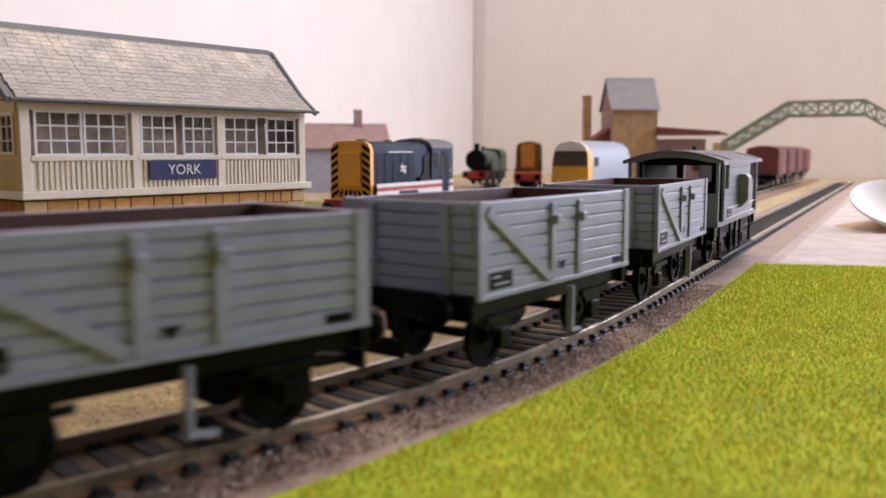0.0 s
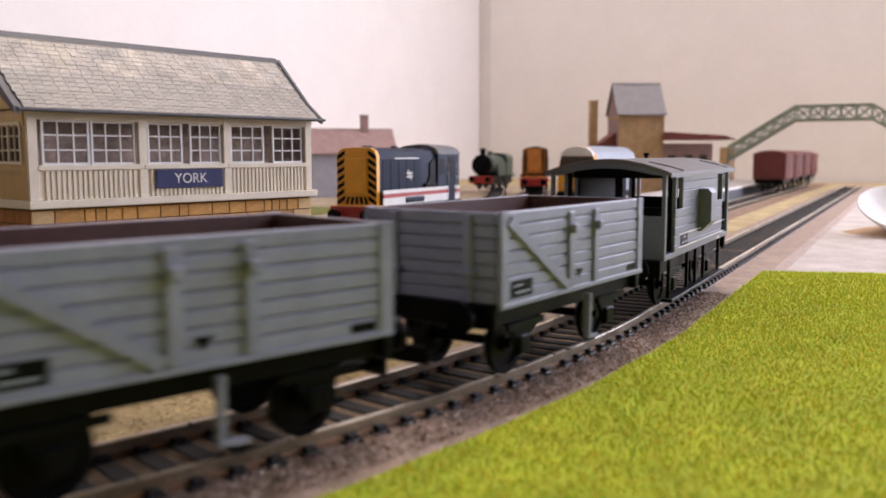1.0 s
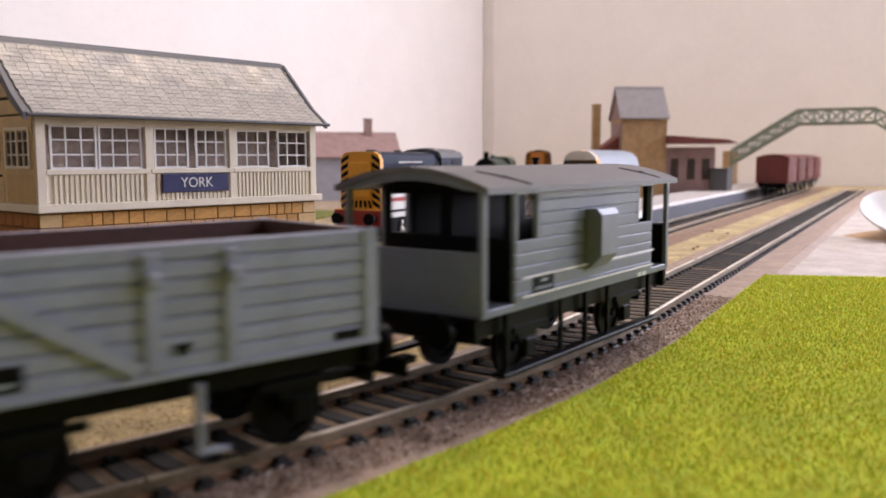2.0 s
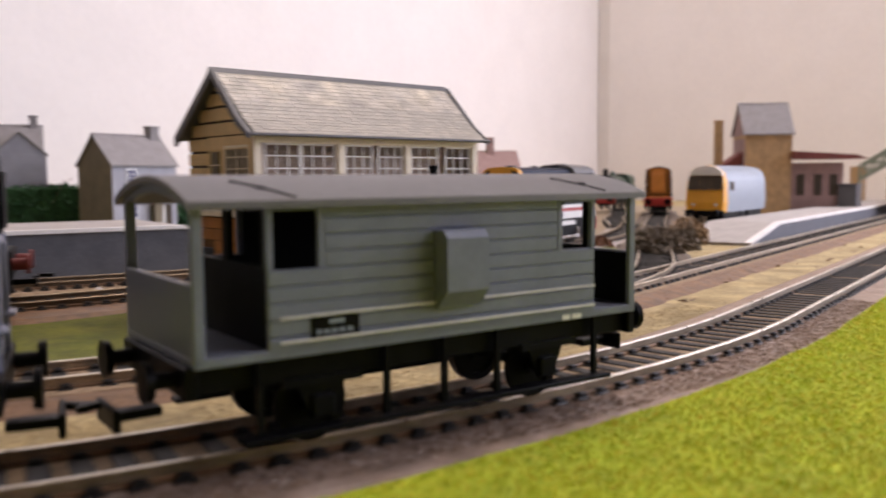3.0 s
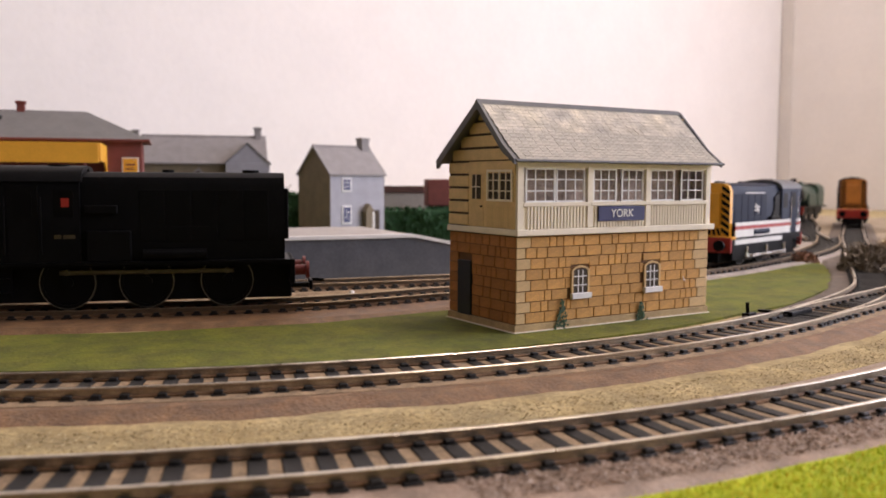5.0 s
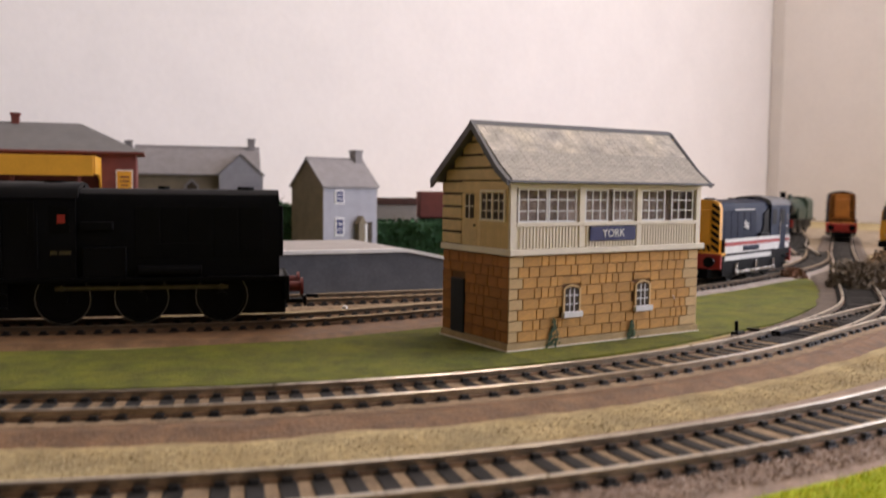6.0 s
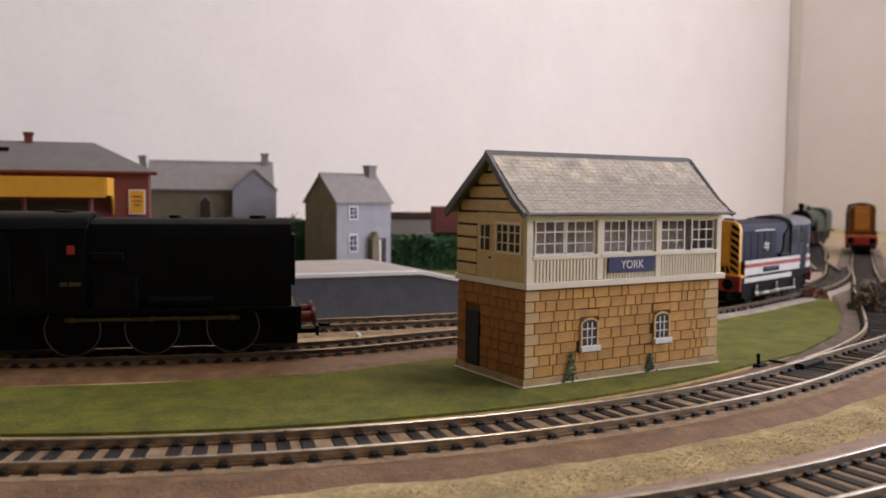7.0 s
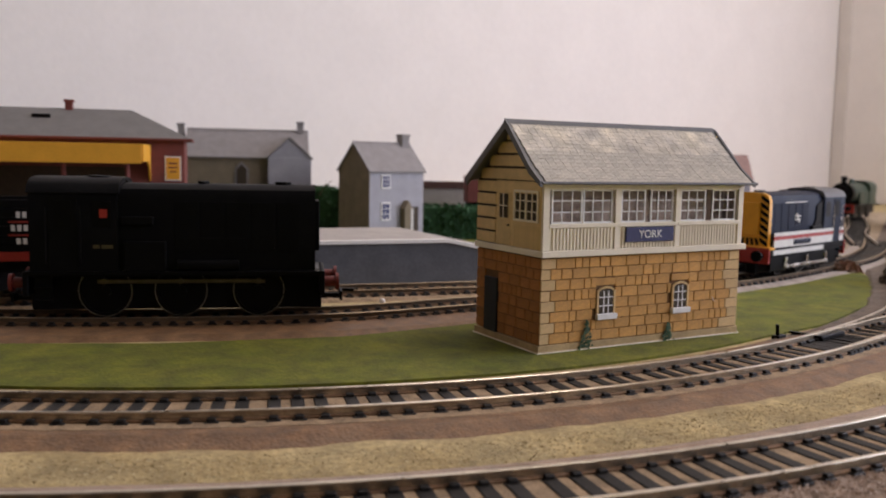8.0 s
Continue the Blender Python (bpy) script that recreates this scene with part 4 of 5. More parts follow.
# ---- parked engines and stock ----
def shunter(label, body, nose, roof, plated, chevrons, rods, m):
    """A six-coupled diesel shunting engine: bonnet towards +x, cab at -x. Origin at rail height."""
    t = thing("shunting_engine", label, "locomotive", m)
    L, zr, zt = 52.7, 17.5, 49.5
    rw, zw = (7.6, 7.6) if chevrons else (9.7, 9.6)
    part("frame", box(B(), -L, L, -7.2, 7.2, 2.4, zr - 1.2, 0.3), BLACK_MATT, t)
    part("running_plate", box(B(), -L, L, -15.2, 15.2, zr - 1.4, zr, 0.2), BLACK, t)
    part("valance", box(B(), -L + 1, L - 1, -14.8, 14.8, zr - (4.2 if chevrons else 2.0), zr - 1.4, 0.2), BLACK, t)
    hood = [(-12.6, zr), (-12.6, zt - 5.0), (-11.4, zt - 2.0), (-8.5, zt - 0.5), (0, zt), (8.5, zt - 0.5), (11.4, zt - 2.0), (12.6, zt - 5.0), (12.6, zr)]
    part("bonnet", prism(B(), hood, "x", -21.0, L - 5.6), body, t, "rounded engine bonnet", smooth=True)
    part("bonnet_nose", prism(B(), hood, "x", L - 5.6, L - 2.6), nose, t, "bonnet front with radiator", smooth=True)
    part("radiator", box(B(), L - 2.7, L - 0.9, -7.0, 7.0, zr + 7, zt - 6, 0.3), nose, t, "projecting radiator box")
    if chevrons:
        part("walkway_edge", box(B(), L - 6, L + 0.3, -15.35, 15.35, zr - 1.0, zr + 0.5, 0.1), nose, t, "yellow edge of the front walkway")
        for y in (-13.4, 13.4):
            part("air_filter", prism(B(), [(-20.5, zr + 8), (-6, zr + 8), (-12, zr + 15), (-12, zt - 9), (-20.5, zt - 5)], "y", min(y, y * 0.9), max(y, y * 0.9)), BLACK, t, "black stepped housing before the cab")
    cab = [(-14.4, zr), (-14.4, zt - 3.6), (-12.6, zt - 0.8), (-8, zt + 1.0), (0, zt + 1.7), (8, zt + 1.0), (12.6, zt - 0.8), (14.4, zt - 3.6), (14.4, zr)]
    part("cab", prism(B(), cab, "x", -L + 1.5, -21.0), body, t, "driving cab", smooth=True)
    part("cab_roof", prism(B(), [(-15.0, zt - 3.6), (-13.0, zt - 0.3), (-8, zt + 1.5), (0, zt + 2.2), (8, zt + 1.5), (13.0, zt - 0.3), (15.0, zt - 3.6), (14.3, zt - 3.9), (0, zt + 1.2), (-14.3, zt - 3.9)], "x", -L + 0.8, -20.2), roof, t, smooth=True)
    for y, s in ((-14.4, -1), (14.4, 1)):
        lo, hi = min(y, y + s * 0.15), max(y, y + s * 0.15)
        part("cab_window", box(B(), -29.5, -23.0, lo, hi, zr + 16, zr + 25.5), BLACK, t)
        part("cab_door", box(B(), -44.5, -34.5, min(y, y + s * 0.3), max(y, y + s * 0.3), zr - 0.5, zr + 27, 0.1), body, t)
        part("door_window", box(B(), -42.5, -36.5, min(y + s * 0.3, y + s * 0.4), max(y + s * 0.3, y + s * 0.4), zr + 16, zr + 25.5), BLACK, t)
        for x in (-45.4, -33.6):
            part("handrail", rod(B(), (x, y + s * 0.9, zr + 3), (x, y + s * 0.9, zr + 23), 0.3, 6), BLACK if not chevrons else CHROME, t)
        yb = s * 12.6
        part("battery_box", box(B(), -19.0, -4.0, min(yb, yb + s * 2.2), max(yb, yb + s * 2.2), zr, zr + 11, 0.4), BLACK if chevrons else body, t)
        part("air_tank", rod(B(), (0, yb + s * 1.4, zr + 2.4), (22, yb + s * 1.4, zr + 2.4), 1.9, 12), body, t, smooth=True)
        for i in range(5):
            x = -1 + i * 9.2
            part("bonnet_door", box(B(), x, x + 8.4, min(yb, yb + s * 0.22), max(yb, yb + s * 0.22), zr + 7, zt - 6.5, 0.08), body, t)
        part("grille", box(B(), 6, 26, min(yb + s * 0.2, yb + s * 0.45), max(yb + s * 0.2, yb + s * 0.45), zr + 10, zr + 12.2), body, t)
        for x in (-26.5, 0.5, 29.0):
            w = B()
            for k in range(24):
                a0, a1 = 2 * math.pi * k / 24, 2 * math.pi * (k + 1) / 24
                q = [[w.verts.new((x + rr * math.cos(a), s * yy, zw + rr * math.sin(a))) for rr, yy in ((rw - 1.5, 9.6), (rw, 9.6), (rw, 7.4), (rw - 1.5, 7.4))] for a in (a0, a1)]
                for j in range(4):
                    w.faces.new((q[0][j], q[0][(j + 1) % 4], q[1][(j + 1) % 4], q[1][j]))
            bmesh.ops.remove_doubles(w, verts=w.verts, dist=0.02)
            bmesh.ops.recalc_face_normals(w, faces=w.faces)
            rod(w, (x, s * 7.9, zw), (x, s * 8.9, zw), rw - 1.2, 24)
            rod(w, (x, s * 7.6, zw), (x, s * 10.0, zw), 2.0, 10)
            wheel = part("wheel", w, BLACK, t, "black driving wheel with thin bright rim")
            rim = B()
            bmesh.ops.create_circle(rim, cap_ends=False, segments=24, radius=rw - 0.1, matrix=Matrix.Translation((x, s * 9.65, zw)) @ Euler((radians(90), 0, 0)).to_matrix().to_4x4())
            inner = bmesh.ops.extrude_edge_only(rim, edges=list(rim.edges))
            for v in [g for g in inner["geom"] if isinstance(g, bmesh.types.BMVert)]:
                v.co.x, v.co.z = x + (v.co.x - x) * 0.965, zw + (v.co.z - zw) * 0.965
            part("rim", rim, RIM, wheel)
        yr, zc = (s * 14.4, 5.6) if chevrons else (s * 11.0, 13.4)
        part("coupling_rod", box(B(), -29.0, 31.5, yr - 0.45, yr + 0.45, zc - 0.9, zc + 0.9, 0.3), rods, t, "jointed coupling rod")
        for x in (-26.5, 0.5, 29.0):
            part("crank_pin", rod(B(), (x, yr - s * 1.4, zc), (x, yr + s * 0.8, zc), 1.1, 10), rods, t)
            if chevrons:
                part("crank", box(B(), x - 1.3, x + 1.3, yr - 0.4, yr + 0.4, zc, zc + 5.6, 0.4), rods, t, "bright outside crank")
        if chevrons:
            part("outside_frame", box(B(), -L + 6, L - 6, min(s * 11.0, s * 13.2), max(s * 11.0, s * 13.2), 3.6, zr - 4.0, 0.3), BLACK, t, "black outside frame over the wheels")
        part("steps", box(box(box(B(), -50, -44, min(s * 12.5, s * 15), max(s * 12.5, s * 15), 6.5, 7.2), -50, -44, min(s * 12.5, s * 15), max(s * 12.5, s * 15), 11.4, 12.1), -50, -44, min(s * 12.5, s * 13.2), max(s * 12.5, s * 13.2), 6.0, zr - 1.4), BLACK, t)
        if plated == "stripes":
            e = s * 14.45
            for z0, z1, mt, nm in ((zr - 4.3, zr + 4.4, OFFWHITE, "white_band"), (zr + 4.4, zr + 6.6, RED, "red_stripe"), (zr + 6.6, zr + 8.6, OFFWHITE, "white_stripe")):
                part(nm, box(B(), -L + 1.5, -21, min(e, e + s * 0.2), max(e, e + s * 0.2), max(z0, zr - 1.4), z1), mt, t)
                f = s * 15.0
                part(nm, box(B(), -20.9, L - 5.6, min(f, f - s * 0.6), max(f, f - s * 0.6), max(z0, zr - 4.3), z1), mt, t)
            emblem = beam(beam(beam(B(), (10, yb + s * 0.35, zr + 17.4), (17, yb + s * 0.35, zr + 17.4), 0.5, 0.9), (10, yb + s * 0.35, zr + 15.4), (17, yb + s * 0.35, zr + 15.4), 0.5, 0.9), (11.6, yb + s * 0.35, zr + 13.6), (15.4, yb + s * 0.35, zr + 19.2), 0.5, 0.9)
            part("emblem", emblem, OFFWHITE, t, "white double-arrow shape")
            part("pale_line", box(B(), 2, 30, min(yb + s * 0.2, yb + s * 0.36), max(yb + s * 0.2, yb + s * 0.36), zt - 6.4, zt - 5.8), OFFWHITE, t)
        else:
            part("lamp_glass", box(B(), -27.0, -24.4, min(y + s * 0.15, y + s * 0.3), max(y + s * 0.15, y + s * 0.3), zr + 19.5, zr + 22.6), RED, t, "red square behind the cab window")
            bars = box(box(B(), -29.5, -27.2, min(y, y + s * 0.12), max(y, y + s * 0.12), zr + 8.3, zr + 9.7), -26.6, -22.6, min(y, y + s * 0.12), max(y, y + s * 0.12), zr + 8.3, zr + 9.7)
            part("lettering", bars, BRASS, t)
            part("locker", box(B(), -19.5, -8.5, min(yb, yb + s * 2.0), max(yb, yb + s * 2.0), zr + 17, zr + 20, 0.3), body, t)
    if chevrons:
        for s in (-1, 1):
            for i in range(7):
                z = zr + 0.6 + i * 4.1
                part("chevron", prism(B(), [(s * 12.2, z), (s * 12.2, z + 2.3), (s * 7.4, z + 5.2), (s * 7.4, z + 2.9)], "x", L - 2.62, L - 2.35), BLACK, t)
        for i in range(5):
            y = -6.4 + i * 3.2
            part("chevron", prism(B(), [(y - 0.8, zr + 1.2), (y + 0.8, zr + 1.2), (y * 0.8 + 0.8, zr + 5.2), (y * 0.8 - 0.8, zr + 5.2)], "x", L - 2.62, L - 2.35), BLACK, t)
    for x, s in ((-L, -1), (L, 1)):
        part("buffer_beam", box(B(), x - 1.0, x + 1.0, -15.2, 15.2, 8.5, zr, 0.25), RED if nose is not BLACK_MATT else BLACK_MATT, t, "buffer beam")
        for y in (-10.2, 10.2):
            b = rod(rod(B(), (x + s, y, 13.0), (x + s * 5.5, y, 13.0), 2.0, 12), (x + s * 5.2, y, 13.0), (x + s * 6.4, y, 13.0), 3.3, 16)
            part("buffer", b, DARK_RED if not chevrons else BLACK, t, smooth=True)
        c = box(B(), min(x, x + s * 8), max(x, x + s * 8), -1.6, 1.6, 5.2, 7.0, 0.2)
        box(c, min(x + s * 7, x + s * 8.2), max(x + s * 7, x + s * 8.2), -5.0, 5.0, 4.6, 8.4, 0.3)
        beam(c, (x + s * 7.8, 3, 7.8), (x + s * 13, 3, 7.6), 1.6, 1.2)
        part("coupling", c, BLACK, t)
    for x, r in ((38, 3.2), (8, 2.2), (-30, 4.0)):
        part("roof_vent", rod(B(), (x, 0, zt - 0.6 + (1.6 if x < -20 else 0)), (x, 0, zt + 0.9 + (1.6 if x < -20 else 0)), r, 14), roof, t, smooth=True)
    return t


shunter("all-black diesel shunting engine parked on the siding", BLACK_MATT, BLACK_MATT, BLACK_MATT, "plain", False, BRASS, at(-92.5, 105.2, RAIL_Z, -19))
shunter("slate blue shunting engine with yellow chevron front and red stripe", BLUE, YELLOW, SLATE_EDGE, "stripes", True, CHROME, at(253, 113, RAIL_Z, 195) @ Matrix.Scale(0.93, 4))
shunter("dark shunting engine with orange front, parked far off", BLUE, ORANGE, BLACK_MATT, "plain", True, BLACK, at(722, 350, RAIL_Z, 214))


def steam_engine(m):
    t = thing("steam_engine", "dark green tank engine with black smokebox, parked far off", "locomotive", m)
    part("frame", box(B(), -50, 50, -9, 9, 6, 15, 0.3), BLACK, t)
    part("running_plate", box(B(), -50, 50, -15, 15, 15, 17, 0.2), BLACK, t)
    part("boiler", rod(B(), (-14, 0, 30), (38, 0, 30), 12.0, 24), GREEN_LOCO, t, smooth=True)
    part("smokebox", rod(rod(B(), (38, 0, 30), (48, 0, 30), 12.6, 24), (48, 0, 30), (49.4, 0, 30), 9.0, 20), BLACK, t, smooth=True)
    part("chimney", rod(B(), (42, 0, 41), (42, 0, 50), 3.0, 14, 3.6), BLACK, t, smooth=True)
    part("dome", rod(B(), (14, 0, 41), (14, 0, 47), 4.0, 14, 2.6), GREEN_LOCO, t, smooth=True)
    part("cab", prism(B(), [(-13.6, 17), (-13.6, 38), (-11, 42), (-5, 44.5), (5, 44.5), (11, 42), (13.6, 38), (13.6, 17)], "x", -40, -14), GREEN_LOCO, t)
    for y in (-13.0, 13.0):
        part("side_tank", box(B(), -14, 22, min(y, y * 0.86), max(y, y * 0.86), 17, 32, 0.6), GREEN_LOCO, t)
        for x in (-24, 2, 28):
            part("wheel", rod(B(), (x, y * 0.6, 9), (x, y * 0.76, 9), 9, 22), BLACK, t, smooth=True)
    part("buffer_beam", box(B(), 49, 51, -15, 15, 8, 17, 0.2), RED, t)
    for y in (-10, 10):
        part("buffer", rod(B(), (51, y, 13), (57, y, 13), 2.8, 14), BLACK, t, smooth=True)
    return t


steam_engine(at(772, 448, RAIL_Z, 200))


def main_line_diesel(m):
    """Blue-grey diesel with a yellow front towards -x."""
    t = thing("diesel_locomotive", "pale grey diesel locomotive with yellow front, parked far off", "locomotive", m)
    sec = [(-15.5, 12), (-16.2, 20), (-15.6, 36), (-13.5, 43), (-8, 47.5), (0, 49), (8, 47.5), (13.5, 43), (15.6, 36), (16.2, 20), (15.5, 12)]
    part("body", prism(B(), sec, "x", 8, 112), RAILGREY, t, "pale blue-grey body side and roof", smooth=True)
    bm = B()
    low, hi = sec, [(y * 0.97, z * 0.985) for y, z in sec]
    a = [bm.verts.new((8, y, z)) for y, z in sec]
    b = [bm.verts.new((1.0 + max(0, z - 30) * 0.28, y * 0.95, z)) for y, z in hi]
    for i in range(len(sec)):
        j = (i + 1) % len(sec)
        bm.faces.new((a[i], a[j], b[j], b[i]))
    bm.faces.new(b)
    bmesh.ops.recalc_face_normals(bm, faces=bm.faces)
    part("cab_front", bm, YELLOW, t, "yellow cab front")
    for y0, y1 in ((-13.6, -4.6), (-4.4, 4.4), (4.6, 13.6)):
        part("windscreen", windscreen(y0, y1), GAP, t, "dark windscreen pane")
    part("roof_front", prism(B(), [(-13.2, 41.0), (-12.4, 43.6), (-7.6, 47.4), (0, 48.6), (7.6, 47.4), (12.4, 43.6), (13.2, 41.0)], "x", 2.6, 9.5), OFFWHITE, t, "pale roof dome over the windscreen")
    part("buffer_beam", box(B(), 0.4, 3.0, -15.5, 15.5, 8.5, 13.5, 0.3), BLACK_MATT, t)
    for y in (-10, 10):
        part("buffer", rod(B(), (1, y, 11.5), (-5, y, 11.5), 2.8, 14), BLACK, t, smooth=True)
        part("headlight", rod(B(), (0.6, y * 0.9, 18), (1.4, y * 0.9, 18), 1.3, 10), OFFWHITE, t)
    for x in (26, 90):
        part("bogie", box(B(), x - 20, x + 20, -13.5, 13.5, 4, 12, 0.6), BLACK, t)
        for d in (-15, 0, 15):
            for y in (-10, 10):
                part("wheel", rod(B(), (x + d, y - 1.5, 7.2), (x + d, y + 1.5, 7.2), 7.2, 18), BLACK, t, smooth=True)
    part("fuel_tank", box(B(), 50, 66, -13, 13, 4.5, 12, 0.8), BLACK_MATT, t)
    for x in (14,):
        part("side_window", box(B(), x, x + 9, -16.35, -15.9, 29, 36), GAP, t)
    return t


def windscreen(y0, y1):
    bm = B()
    f = [bm.verts.new(p) for p in ((0.95, y0, 29.5), (0.95, y1, 29.5), (3.5, y1 * 0.97, 40.6), (3.5, y0 * 0.97, 40.6))]
    b = [bm.verts.new(v.co + Vector((-0.35, 0, 0))) for v in f]
    bm.faces.new(b[::-1])
    for i in range(4):
        bm.faces.new((f[i], f[(i + 1) % 4], b[(i + 1) % 4], b[i]))
    bmesh.ops.recalc_face_normals(bm, faces=bm.faces)
    return bm


main_line_diesel(at(478, 142, RAIL_Z, HEAD))


def goods_van(m):
    t = thing("goods_van", "maroon-brown covered goods van in a far parked rake", "wagon", m, "maroon vans")
    half, z0, z1 = 38.0, 14.5, 42.0
    running_gear(t, half, 20.0, z0)
    part("body", box(B(), -half, half, -17.0, 17.0, z0, z1, 0.4), MAROON, t)
    roof = [(y, z1 + 0.3 + 4.2 * (1 - (y / 17.8) ** 2)) for y in (-17.8, -14, -9, -4, 0, 4, 9, 14, 17.8)]
    part("roof", prism(B(), roof + [(17.4, z1 - 0.4), (-17.4, z1 - 0.4)], "x", -half - 0.6, half + 0.6), MAROON, t, smooth=True)
    for y in (-17.0, 17.0):
        s = -1 if y < 0 else 1
        for x in (-28, -9.5, 9.5, 28):
            part("side_post", box(B(), x - 0.8, x + 0.8, min(y, y + s * 0.6), max(y, y + s * 0.6), z0, z1, 0.1), MAROON, t)
        part("sliding_door", box(B(), -8.6, 8.6, min(y, y + s * 0.35), max(y, y + s * 0.35), z0 + 0.6, z1 - 1.2, 0.1), MAROON, t)
    for x in (-half, half):
        s = -1 if x < 0 else 1
        for y in (-10, 0, 10):
            part("end_post", box(B(), min(x, x + s * 0.6), max(x, x + s * 0.6), y - 0.8, y + 0.8, z0, z1, 0.1), MAROON, t)
    for x in (-20, 20):
        for y in (-8.2, 8.2):
            part("wheel", rod(B(), (x, y - 1, 6.2), (x, y + 1, 6.2), 6.2, 18), BLACK, t, smooth=True)
    return t


def b_at(x):
    bx, by, _ = on_curve(R_IN * radians(HEAD), R_IN)
    return bx + (x - bx), by + (x - bx) * DY / DX


van0 = goods_van(at(*b_at(890), RAIL_Z, HEAD))
for x in (980, 1070, 1160):
    copy_thing(van0, at(*b_at(x), RAIL_Z, HEAD))


def lettered_wagon(m):
    t = thing("lettered_wagon", "black open wagon with white and red lettering, parked", "wagon", m)
    running_gear(t, 34, 19, 15.4)
    planks(t, 34, 15.5, 15.4, 41, 7, BLACK_MATT)
    part("lining", box(B(), -32.8, 32.8, -14.3, 14.3, 15.3, 30, 0.2), BROWN_IN, t)
    for y, s in ((-15.5, -1), (15.5, 1)):
        lo, hi = min(y, y + s * 0.12), max(y, y + s * 0.12)
        part("red_band", box(B(), -33.5, 33.5, lo, hi, 15.8, 19.6), RED, t)
        for x0, x1, z in ((8, 32, 33.0), (6, 32.5, 27.6), (8, 32, 22.2)):
            bars = B()
            x = x0
            while x < x1 - 2:
                box(bars, x, x + 1.5, lo - 0.05, hi + 0.05, z + 0.5, z + 3.0)
                x += 2.4
            part("lettering", bars, OFFWHITE, t)
        for z in (26.4, 31.8):
            part("red_line", box(B(), 5, 33, lo - 0.03, hi + 0.03, z - 0.3, z + 0.3), RED, t)
    for x in (-19, 19):
        wheelset(t, x)
    return t


lettered_wagon(at(-152, 175, RAIL_Z, -12.5))


# ---- buildings, platforms and scenery ----
def gabled(t, x0, x1, y0, y1, z0, ze, zr, wall, roof, gable, over=2.0, along="x"):
    """Walls and a pitched roof with its ridge along x, walls thick, gables closed."""
    part("wall", box(B(), x0, x1, y0, y1, z0, ze, 0.15), wall, t)
    ym = (y0 + y1) / 2
    for x, s in ((x0, 1), (x1, -1)):
        part("gable", prism(B(), [(y0, ze), (y1, ze), (ym, zr - 1.2)], "x", min(x, x + s), max(x, x + s)), gable, t)
        part("end_wall", box(B(), min(x - s * 0.25, x), max(x - s * 0.25, x), y0, y1, z0, ze), gable, t)
    k = (zr - ze) / (ym - y0)
    for s, ya in ((-1, y0 - over), (1, y1 + over)):
        poly = [(ym, zr), (ya, ze - over * k), (ya, ze - over * k - 1.2), (ym, zr - 1.3)]
        part("roof_slope", prism(B(), poly, "x", x0 - over, x1 + over), roof, t)
    part("ridge", prism(B(), [(ym - 1.2, zr - 0.5), (ym, zr + 0.7), (ym + 1.2, zr - 0.5)], "x", x0 - over, x1 + over), roof, t)


def chimney(t, x, y, z0, z1, mt, w=3.0, lean=0.0):
    bm = box(B(), x - w, x + w, y - w, y + w, z0, z1 - 1.6, 0.2)
    box(bm, x - w - 0.6, x + w + 0.6, y - w - 0.6, y + w + 0.6, z1 - 1.7, z1, 0.2)
    return part("chimney", bm, mt, t, m=at(0, 0, 0, 0, 0, lean))


def pane_window(t, x, y, z, w, h):
    win = part("window", box(B(), x - w / 2 - 0.9, x + w / 2 + 0.9, y - 0.6, y, z - 0.9, z + h + 0.9, 0.1), WHITE, t)
    for i in range(2):
        for j in range(3):
            xa, za = x - w / 2 + i * w / 2 + 0.25, z + j * h / 3 + 0.25
            part("pane", box(B(), xa, xa + w / 2 - 0.5, y - 0.75, y - 0.58, za, za + h / 3 - 0.5), NAVY, win)


def cottage(m):
    t = thing("cottage", "small grey rendered cottage with brown gable and chimney", "house", m)
    gabled(t, 0, 52, 0, 40, 0, 57, 77, HOUSE_GREY, HOUSE_ROOF, HOUSE_BROWN, 1.5)
    chimney(t, 47, 20, 70, 84, HOUSE_ROOF, 3.6)
    pane_window(t, 15, 0, 43, 7, 9)
    pane_window(t, 15, 0, 19, 7, 12)
    part("porch", box(B(), 30, 36, -5, 0, 0, 27, 0.2), HOUSE_BROWN, t, "brown porch side wall")
    part("porch_roof", prism(B(), [(29, 27), (33, 33), (37, 27)], "y", -6, 0), HOUSE_BROWN, t)
    part("door", box(B(), 38.5, 47, -0.5, 0, 0, 28), GAP, t, "dark cottage doorway")
    part("porch_post", box(B(), 36.4, 38.2, -5, -3.2, 0, 27), WHITE, t)
    return t


cottage(at(97, 360, 0, HEAD))


